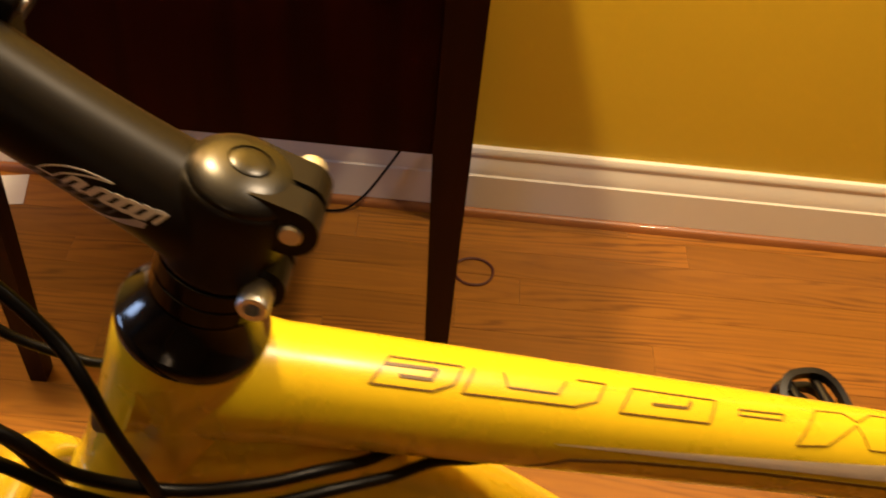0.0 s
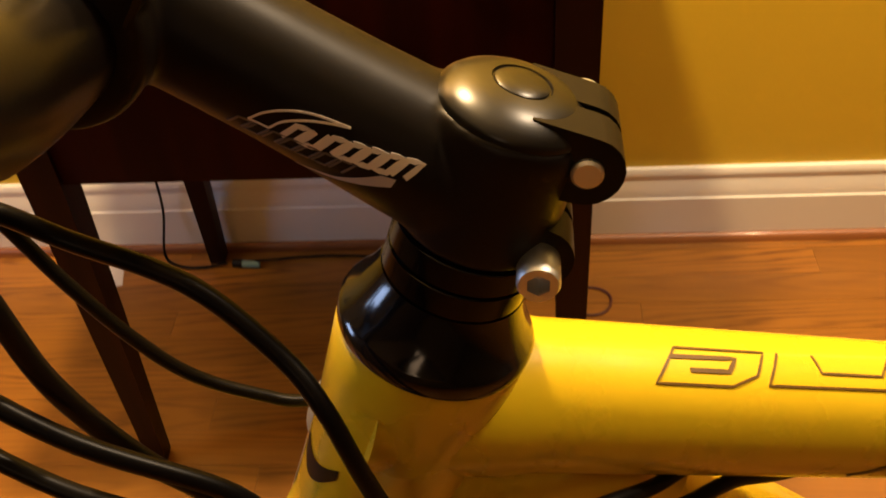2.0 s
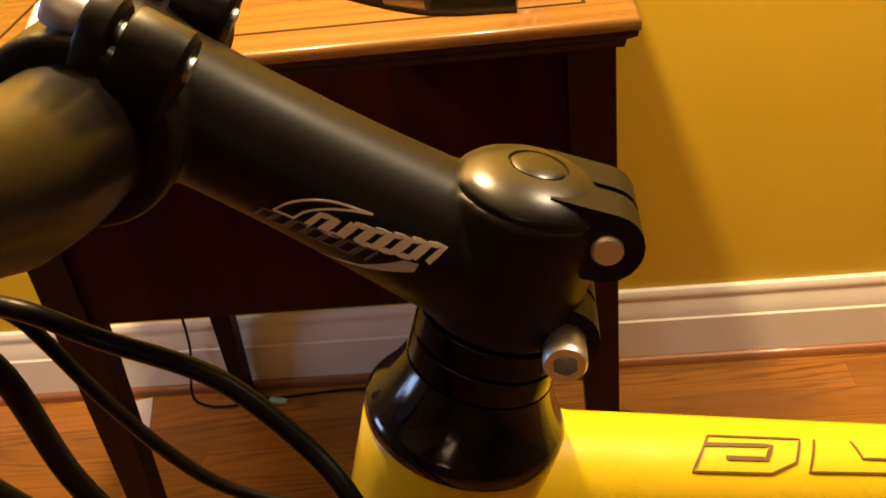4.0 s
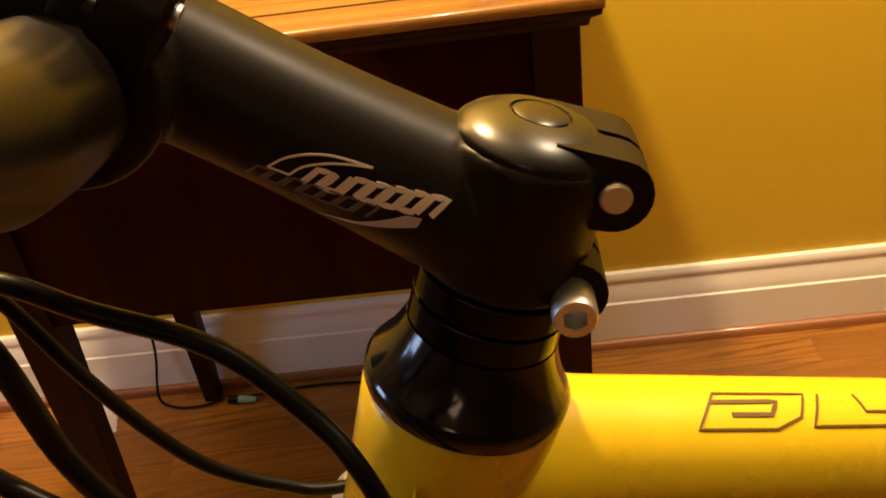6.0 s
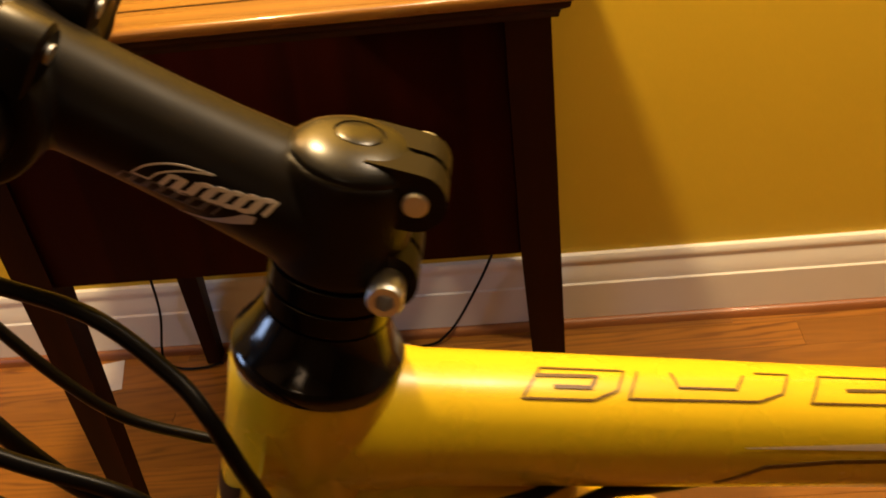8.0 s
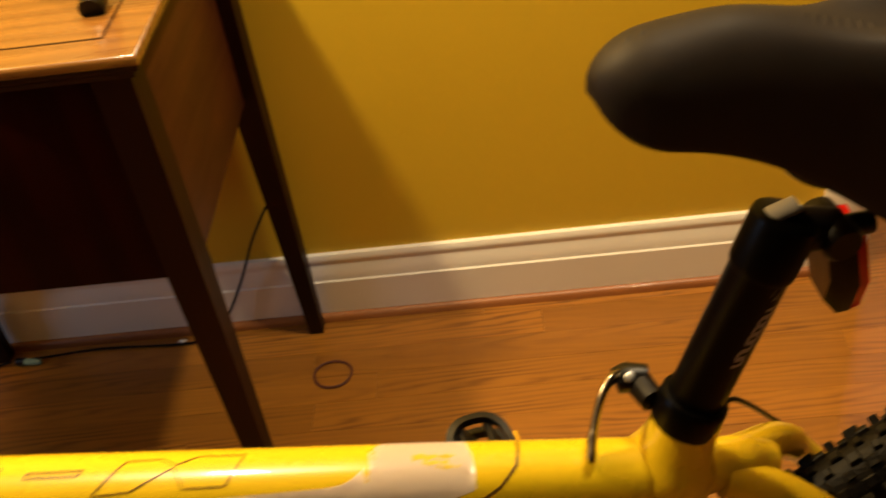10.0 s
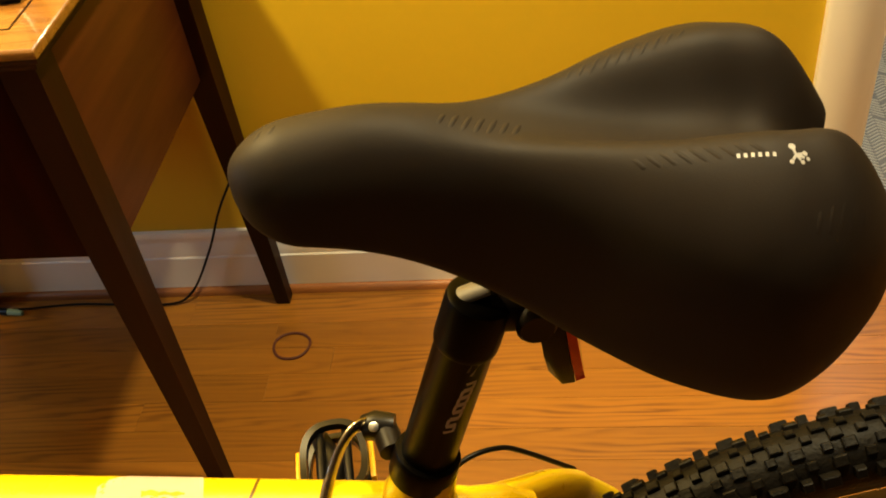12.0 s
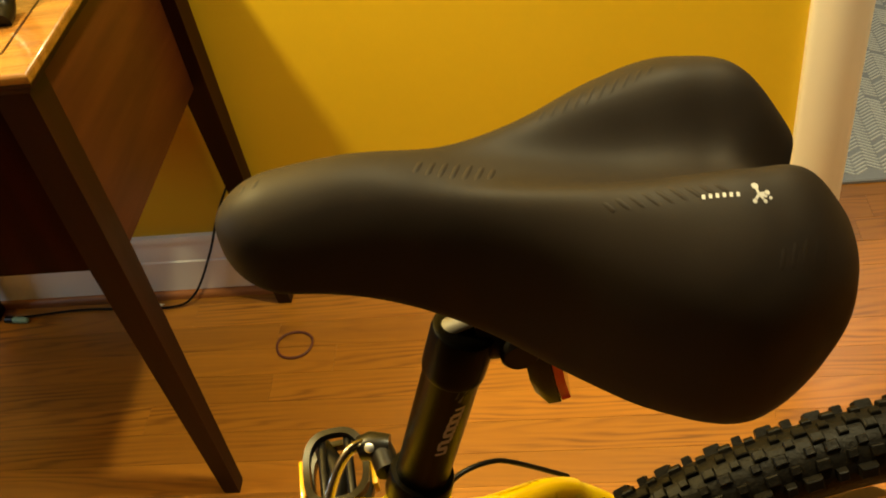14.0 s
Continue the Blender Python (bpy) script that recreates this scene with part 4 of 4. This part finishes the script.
def ribbon(surface, line, width, scale=(1.0, 1.0), lift=0.00030, closed=False):
    """A thin raised stroke along a line of surface coordinates. scale turns the coordinates into metres."""
    pts = []
    ends = list(zip(line, line[1:])) + ([(line[-1], line[0])] if closed else [])
    for (a, b), (c, d) in ends:
        n = max(2, int(math.hypot((c - a) * scale[0], (d - b) * scale[1]) / 0.0022))
        pts += [(a + (c - a) * k / n, b + (d - b) * k / n) for k in range(n)]
    pts.append(line[0] if closed else line[-1])
    bm = bmesh.new()
    rows = []
    for i, (a, b) in enumerate(pts):
        p, q = pts[max(i - 1, 0)], pts[min(i + 1, len(pts) - 1)]
        dx, dy = (q[0] - p[0]) * scale[0], (q[1] - p[1]) * scale[1]
        ln = math.hypot(dx, dy) or 1
        ox, oy = -dy / ln * width / 2 / scale[0], dx / ln * width / 2 / scale[1]
        rows.append([surface(a + ox, b + oy, 0.0), surface(a + ox, b + oy, lift), surface(a - ox, b - oy, lift), surface(a - ox, b - oy, 0.0)])
    return rings(bm, rows)


def patch(surface, left, right, low, high, n=24, m=10, lift=0.0002):
    """A filled patch between two edge curves low(t) and high(t), from left to right."""
    bm = bmesh.new()
    rows = []
    for i in range(n + 1):
        t = left + (right - left) * i / n
        rows.append([bm.verts.new(surface(t, low(t) + (high(t) - low(t)) * j / m, lift)) for j in range(m + 1)])
    for i in range(n):
        for j in range(m):
            bm.faces.new((rows[i][j], rows[i + 1][j], rows[i + 1][j + 1], rows[i][j + 1]))
    bmesh.ops.solidify(bm, geom=bm.faces[:], thickness=0.0001)
    return bm


DEG = 0.0212 * math.pi / 180
TUBE = bpy.data.objects["top_tube"]


M_CREST = mat("yellow_crest_print", (0.80, 0.66, 0.03), 0.4, vary=0.05, scale=100)


def tube_decals():
    sc = (1.0, DEG)
    lines = [
        ([(0.0660, 0), (0.0580, 30), (0.0815, 30), (0.0900, 21), (0.0945, 0)], True, 0.0007),
        ([(0.0638, 8.5), (0.0843, 7.6), (0.0812, 19), (0.0690, 19)], False, 0.0013),
        ([(0.0992, 0), (0.0933, 28), (0.1400, 27), (0.1500, 19), (0.1560, -4), (0.1430, -4)], False, 0.0007),
        ([(0.1110, 0), (0.1120, 16), (0.1330, 16), (0.1380, 0)], False, 0.0007),
        ([(0.1680, -3), (0.1600, 27), (0.2030, 26), (0.2090, -3)], True, 0.0007),
        ([(0.1760, 13), (0.1930, 12), (0.1960, 3)], False, 0.0012),
        ([(0.2200, 5), (0.2440, 3), (0.2420, 11), (0.2190, 12)], True, 0.0007),
        ([(0.2640, -10), (0.2480, 38), (0.2652, 34), (0.2850, 4), (0.2892, 33), (0.3090, 32), (0.3200, -16), (0.2980, -16), (0.2860, 0), (0.2800, -12)], True, 0.0006),
        ([(0.1300, 111), (0.1440, 87), (0.1700, 80), (0.2340, 76), (0.3090, 78), (0.4300, 74), (0.4430, 65), (0.4520, 49), (0.4620, 19), (0.4660, -11), (0.4690, -41)], False, 0.0016),
    ]
    for ln, closed, w in lines:
        part("decal_line", ribbon(on_top_tube, ln, w, sc, 0.0003, closed), M_LINE, TUBE, "dark lettering outline")
    white = patch(on_top_tube, 0.135, 0.438, lambda t: 68.0 if t < 0.42 else 68.0 - (t - 0.42) * 900, lambda t: float(np.interp(t, [0.135, 0.255, 0.36, 0.370, 0.378, 0.384, 0.40, 0.438], [67, 54, 40, 34, 16, -20, -58, -58])), 60, 14)
    part("decal_band", white, M_PALE, TUBE, "pale cream painted flash")
    for t0, t1, a0, a1 in ((0.405, 0.414, -4, 6), (0.414, 0.428, -2, 4), (0.410, 0.424, 8, 14), (0.417, 0.430, 16, 20)):
        part("decal_crest", patch(on_top_tube, t0, t1, lambda t: a0 + 1.5 * math.sin(t * 900), lambda t: a1 + 1.5 * math.sin(t * 700 + 1), 8, 3, 0.0004), M_CREST, TUBE, "small yellow crest")


tube_decals()


def on_stem(a, deg, lift=0.0002):
    r = float(np.interp(a, [STEM_N * k / 6 for k in range(7)], STEM_R)) + lift
    t = radians(deg)
    return STEM_A + STEM_D * a + r * (STEM_UP * math.cos(t) + SL * math.sin(t))


def letter_blocks(surface, parent, name, material, start, step, count, mid, half, width, unit, slant=0.0006, label=""):
    """A word drawn as a row of slanted open and closed block shapes."""
    for k in range(count):
        a0 = start + step * k
        a1 = a0 + step * 0.78
        m0, m1 = mid(a0), mid(a1)
        sl = math.copysign(slant, step)
        shape = [(a0 + sl, m0 - half), (a1 + sl, m1 - half), (a1 - sl, m1 + half), (a0 - sl, m0 + half)]
        closed = k in (3, 4, 5)
        if k % 3 == 1:
            shape = [shape[0], shape[3], shape[2], shape[1]]
        elif not closed:
            shape = [shape[3], shape[0], shape[1], shape[2]]
        part(name, ribbon(surface, shape, width, (1.0, unit), 0.00022, closed), material, parent, label)


def stem_decals():
    body = STEM
    u = 0.0158 * math.pi / 180
    letter_blocks(on_stem, body, "decal_mark", M_WHITE, 0.0375, -0.0037, 7, lambda a: 77 + (a - 0.0125) / 0.0240 * 21, 8.0, 0.00125, u, 0.0008, "white printed mark")
    letter_blocks(on_stem, body, "decal_mark", M_GREYDECAL, 0.0480, -0.0036, 7, lambda a: 103 + (a - 0.0233) / 0.0240 * 15, 7.0, 0.00055, u, 0.0007, "dim grey printed mark")
    arc = [(0.0455, 108), (0.0435, 95), (0.0400, 84), (0.0350, 76), (0.0275, 71.5), (0.0320, 77), (0.0360, 84), (0.0395, 94), (0.0412, 106)]
    arc = [(p.x, p.y * 1000) for half in (arc[:5], arc[4:]) for p in smooth_line([(a, b / 1000, 0) for a, b in half], 5)]
    part("decal_mark", ribbon(on_stem, arc, 0.00045, (1.0, u), 0.00022, True), M_WHITE, body, "white swoosh outline")
    low = lambda a: float(np.interp(a, [0.0145, 0.0190, 0.0250, 0.0330], [97, 108.5, 123, 138]))
    high = lambda a: float(np.interp(a, [0.0145, 0.0175, 0.0205, 0.0250, 0.0330], [89, 92, 103, 119, 137]))
    part("decal_mark", patch(on_stem, 0.0145, 0.0330, low, high, 24, 4, 0.0002), M_WHITE, body, "white swoosh")


stem_decals()


POST_D = (REAR * 0.33 + UP * 0.944).normalized()
POST_X = (REAR - POST_D * REAR.dot(POST_D)).normalized()


def on_post(a, deg, lift=0.0002):
    t = radians(deg)
    return B(0.5430, 0.727) + POST_D * a + (0.0155 + lift) * (POST_X * math.cos(t) - SIDE * math.sin(t))


u = 0.0155 * math.pi / 180
letter_blocks(on_post, POST, "decal_mark", M_DECALPOST, 0.0500, 0.0056, 7, lambda a: 88 - (a - 0.050) / 0.040 * 14, 9.0, 0.0017, u, 0.0008, "pale printed mark")
part("decal_mark", patch(on_post, 0.0935, 0.1035, lambda a: 84 - (a - 0.0935) * 1700, lambda a: 78 - (a - 0.0935) * 700, 12, 4), M_DECALPOST, POST, "pale swoosh")
part("decal_mark", patch(on_post, 0.0960, 0.1030, lambda a: 92 - (a - 0.0960) * 900, lambda a: 87 - (a - 0.096) * 300, 10, 4), M_GREYDECAL, POST)


def on_head(a, deg, lift=0.0003):
    r = float(np.interp(a, [-0.09, -0.075, -0.04, -0.012, 0.0], [0.0245, 0.0225, 0.0228, 0.0240, 0.0245])) + lift
    t = radians(deg)
    x = (REAR - AXIS * REAR.dot(AXIS)).normalized()
    return C0 + AXIS * a + r * (x * math.cos(t) - SIDE * math.sin(t))


part("decal_badge", patch(lambda d, a, lift=0.0003: on_head(a, d, lift), 140, 186, lambda d: -0.0440 - 0.010 * math.sin((d - 140) / 46 * math.pi * 0.85), lambda d: -0.0400 - 0.004 * math.sin((d - 140) / 46 * math.pi) - 0.000085 * (d - 140), 20, 4), M_LINEBLACK, FRAME, "black crescent badge")

# marks and stitched-in ribs of the saddle
_top = [(v.co - BASE, v.normal.z) for v in SADDLE.data.vertices]
SAD = np.array([(p.dot(REAR), p.dot(SIDE), p.z) for p, nz in _top if nz > 0.15])


def on_saddle(s, l, lift=0.0003):
    d2 = (SAD[:, 0] - s) ** 2 + (SAD[:, 1] - l) ** 2
    near = np.argsort(d2)[:10]
    a = np.c_[np.ones(10), SAD[near, 0] - s, SAD[near, 1] - l]
    w = 1 / (d2[near] + 4e-6)
    z = np.linalg.lstsq(a * w[:, None], SAD[near, 2] * w, rcond=None)[0][0]
    return B(s, float(z) + lift, l)


M_SADMARK = mat("saddle_print", (0.34, 0.34, 0.36), 0.5, vary=0.2, scale=300)


def saddle_marks():
    for k in range(6):
        s0, l0 = 0.6885 + 0.0027 * k, -0.0446 - 0.0004 * k
        part("decal_mark", ribbon(on_saddle, [(s0, l0 - 0.0009), (s0 + 0.0004, l0 + 0.0009)], 0.0013, (1, 1), 0.0003), M_SADMARK, SADDLE, "small white printed mark")
    # the emblem: round blots joined by short limbs
    e0, f0 = 0.7105, -0.0475
    for da, dl, r in ((-0.0004, 0.0036, 0.0014), (0.0036, 0.0004, 0.0010), (-0.0026, -0.0026, 0.0009), (0.0016, -0.0030, 0.0008), (0.0042, -0.0018, 0.0007)):
        part("decal_mark", ribbon(on_saddle, [(e0, f0), (e0 + da * 0.7, f0 + dl * 0.7)], 0.0010, (1, 1), 0.0003), M_SADMARK, SADDLE, "white printed emblem limb")
        bm = bmesh.new()
        ring = [(e0 + da + r * math.cos(t), f0 + dl + r * math.sin(t)) for t in [2 * math.pi * k / 12 for k in range(12)]]
        rings(bm, [[on_saddle(a, b, h) for a, b in ring] for h in (0.0, 0.0003)])
        part("decal_mark", bm, M_SADMARK, SADDLE, "white printed emblem blot")

    def ribs(s0, l0, ds, dl, n, length, lean, material):
        for k in range(n):
            s, l = s0 + ds * k, l0 + dl * k
            ln = length * (0.55 + 0.45 * math.sin(math.pi * (k + 0.7) / (n + 0.4)))
            loops = []
            for f in (-0.5, -0.3, -0.1, 0.1, 0.3, 0.5):
                a, b, fall = s + 2 * lean * ln * f, l + ln * f, 1 - (2 * abs(f)) ** 4
                loops.append([on_saddle(a + da, b, -0.0004 + h * (0.35 + 0.65 * fall)) for da, h in ((-0.0019, 0), (-0.0013, 0.0004), (-0.0006, 0.0008), (0.0006, 0.0008), (0.0013, 0.0004), (0.0019, 0))])
            part("rib", rings(bmesh.new(), loops), material, SADDLE)
    ribs(0.5800, -0.0020, 0.0050, -0.0006, 7, 0.012, 0.25, M_VINYL)
    ribs(0.6395, 0.0260, 0.0060, 0.0015, 10, 0.013, 0.35, M_VINYL)
    ribs(0.6520, -0.0375, 0.0056, -0.0006, 9, 0.009, -0.35, M_VINYL)
    ribs(0.7130, -0.0690, 0.0052, 0.0010, 5, 0.010, 0.25, M_VINYL)
    ribs(0.5060, 0.0010, 0.0062, 0.0, 2, 0.007, 0.2, M_VINYL)


saddle_marks()


# ---- small things on the floor and walls ----
def floor_band():
    c = Vector((0.117, 0.861, 0.0022))
    loop = []
    for k in range(40):
        a = 2 * math.pi * k / 40
        loop.append(c + Vector((0.031 * math.cos(a) * (1 + 0.03 * math.sin(3 * a)), 0.030 * math.sin(a) * (1 + 0.04 * math.cos(2 * a)), 0)))
    bm = bmesh.new()
    rings(bm, [[p + (p - c).normalized() * 0.0022 * math.cos(t) + UP * 0.0022 * math.sin(t) for t in [2 * math.pi * j / 8 for j in range(8)]] for p in loop], closed=True)
    tagged(part("rubber_band", bm, M_RING), "dark brown rubber band lying on the floor", "rubber band")


floor_band()


def wire(name, pts, r, label, category, material=None):
    tagged(part(name, tube(bmesh.new(), smooth_line(pts, 8), r, 8), material or M_CABLE), label, category)


wire("power_cord", [(0.070, 0.970, 0.330), (0.062, 0.985, 0.280), (0.045, 0.990, 0.255), (0.010, 0.988, 0.195), (-0.030, 0.984, 0.110), (-0.085, 0.975, 0.022), (-0.140, 0.965, 0.004), (-0.30, 0.972, 0.004), (-0.40, 0.962, 0.006), (-0.425, 0.957, 0.010)], 0.0022, "thin dark power cord hanging behind the cabinet table", "cord")
wire("power_cord", [(-0.535, 0.970, 0.330), (-0.545, 0.985, 0.200), (-0.550, 0.985, 0.100), (-0.562, 0.965, 0.022), (-0.54, 0.955, 0.004), (-0.50, 0.950, 0.004), (-0.46, 0.955, 0.008)], 0.0022, "thin dark power cord running down the wall to the floor", "cord")

pl = thing("inline_plug", "small black plug with a pale green end on the floor", "plug", at=(-0.430, 0.953, 0.008))
part("body", tube(bmesh.new(), [(-0.020, 0.002, 0), (-0.004, 0, 0)], 0.007, 14), M_PLASTIC, pl, "", True, 0.001)
part("end", tube(bmesh.new(), [(-0.004, 0, 0), (0.014, -0.001, -0.001), (0.024, -0.002, -0.002)], [0.006, 0.006, 0.0045], 14), M_GREEN, pl, "pale green plastic end")

bm = bmesh.new()
rings(bm, [[(x, y, z) for x, y in ((-0.70, 0.90), (-0.625, 0.915), (-0.640, 0.985), (-0.71, 0.97))] for z in (0.0008, 0.0016)])
tagged(part("paper_sheet", bm, M_WHITE, None, "", False), "small sheet of white paper on the floor", "paper")
for x, y, a in ((-0.159, 0.975, 0.3), (0.262, 0.560, 1.0), (0.155, 0.545, 2.0)):
    bm = bmesh.new()
    rings(bm, [[(x + r * math.cos(t + a) * k, y + r * 0.6 * math.sin(t + a) * k, z) for t, r in ((0, 0.010), (1.2, 0.007), (2.2, 0.011), (3.3, 0.006), (4.6, 0.010))] for z, k in ((0.0008, 1), (0.003, 0.5))])
    tagged(part("paper_scrap", bm, M_WHITE, None, "", False), "tiny torn scrap of white paper on the floor", "paper scrap", "paper scraps")


# ---- the stand on the table ----
def table_stand():
    ob = thing("display_stand", "black display stand on slim feet standing on the cabinet table", "stand", at=(-0.17, 0.74, 0.76))
    for x in (-0.21, 0.205):
        bm = tube(bmesh.new(), smooth_line([(x, -0.090, 0.006), (x - 0.002, -0.060, 0.022), (x - 0.008, -0.02, 0.12), (x - 0.012, 0.0, 0.28)], 5), [0.013] * 6 + [0.018] * 10, 16)
        part("foot", bm, M_PLASTIC, ob)
    part("crossbar", tube(bmesh.new(), [(-0.22, 0.0, 0.28), (0.195, 0.0, 0.28)], 0.012, 14), M_PLASTIC, ob)


table_stand()


# ---- the rug in the next room ----
def rug():
    x0, x1, y0, y1 = 0.30, 1.345, 1.175, 2.6
    base = thing("rug", "grey and white chevron woven rug on the next room's floor", "rug", at=(x0, y0, 0))
    bm = bmesh.new()
    rings(bm, [[(a, b, z) for a, b in ((0 + e, e), (x1 - x0 - e, e), (x1 - x0 - e, y1 - y0 - e), (e, y1 - y0 - e))] for z, e in ((0.0005, 0.0), (0.006, 0.0), (0.008, 0.003))])
    part("ground_weave", bm, M_RUG, base, "", False)
    bm = bmesh.new()
    step, arm = 0.0095, 0.024
    rng = random.Random(8)
    for i in range(58):
        for j in range(98):
            cx, cy = i * arm + 0.02, j * step + 0.012
            if cx + arm > x1 - x0 or cy + 0.03 > y1 - y0 or cy > 0.9:
                continue
            if rng.random() < 0.10:
                continue
            dy = 0.015 if i % 2 else -0.015
            y_a = cy + (0.018 if dy < 0 else 0.003)
            p, q = Vector((cx, y_a, 0.0085)), Vector((cx + arm * 0.92, y_a + dy, 0.0085))
            side = Vector((-(q - p).y, (q - p).x, 0)).normalized() * 0.0017
            rings(bm, [[p - side, p + side, p + side * 0.6 + UP * 0.0018, p - side * 0.6 + UP * 0.0018], [q - side, q + side, q + side * 0.6 + UP * 0.0018, q - side * 0.6 + UP * 0.0018]])
    tagged(part("chevron_yarn", bm, M_RUGLIGHT, base, "white chevron stripes", False), kind="stuff")


rug()


# ---- the floor: oak strips, the nearest as pieces of their own ----
def floor():
    base = part("floor", box(bmesh.new(), (-2.2, -4.5, -0.1), (2.6, 3.6, -0.012)), M_GAP, None, "", False)
    tagged(base, "oak strip floor with a warm satin varnish", "", "", "structure")
    rng = random.Random(4)
    width, gap = 0.057, 0.0003
    rest = bmesh.new()
    y = -4.5
    while y < 3.6 - width:
        x = -2.2 - rng.random() * 0.6
        while x < 2.6:
            ln = 0.45 + rng.random() * 0.75
            a, b = max(x, -2.2), min(x + ln, 2.6)
            if b - a > 0.02:
                near = -0.2 < y < 2.0 and b > -1.1 and a < 1.6
                bm = bmesh.new() if near else rest
                h = rng.uniform(-0.0002, 0.0002)
                o = Vector(((a + b) / 2, y + width / 2, 0)) if near else Vector((0, 0, 0))
                x0, x1, y0, y1 = a + gap / 2, b - gap / 2, y + gap / 2, y + width - gap / 2
                e = 0.00025
                rings(bm, [[Vector(q) - o for q in ((x0, y0, -0.012), (x1, y0, -0.012), (x1, y1, -0.012), (x0, y1, -0.012))],
                           [Vector(q) - o for q in ((x0, y0, h - e), (x1, y0, h - e), (x1, y1, h - e), (x0, y1, h - e))],
                           [Vector(q) - o for q in ((x0 + e, y0 + e, h), (x1 - e, y0 + e, h), (x1 - e, y1 - e, h), (x0 + e, y1 - e, h))]])
                if near:
                    ob = part("plank", bm, M_PLANK, base, "", False)
                    ob.location = o
            x += ln
        y += width
    tagged(part("plank", rest, M_PLANK, base, "", False), kind="stuff")


floor()

# tread pieces of the tyre: the upper front stretch singly, the rest joined
joined = bmesh.new()
for me, m, ctr, ty in KNOBS:
    place = m.translation
    if place.z > 0.628 and place.x > 0.4:
        ob = new("tread_knob", me)
        ob.parent = ty
        ob.matrix_world = m
    else:
        start = len(joined.verts)
        joined.from_mesh(me)
        joined.verts.ensure_lookup_table()
        for v in joined.verts[start:]:
            v.co = m @ v.co
tagged(part("tread", joined, M_RUBBER, KNOBS[0][3], "", False), kind="stuff")
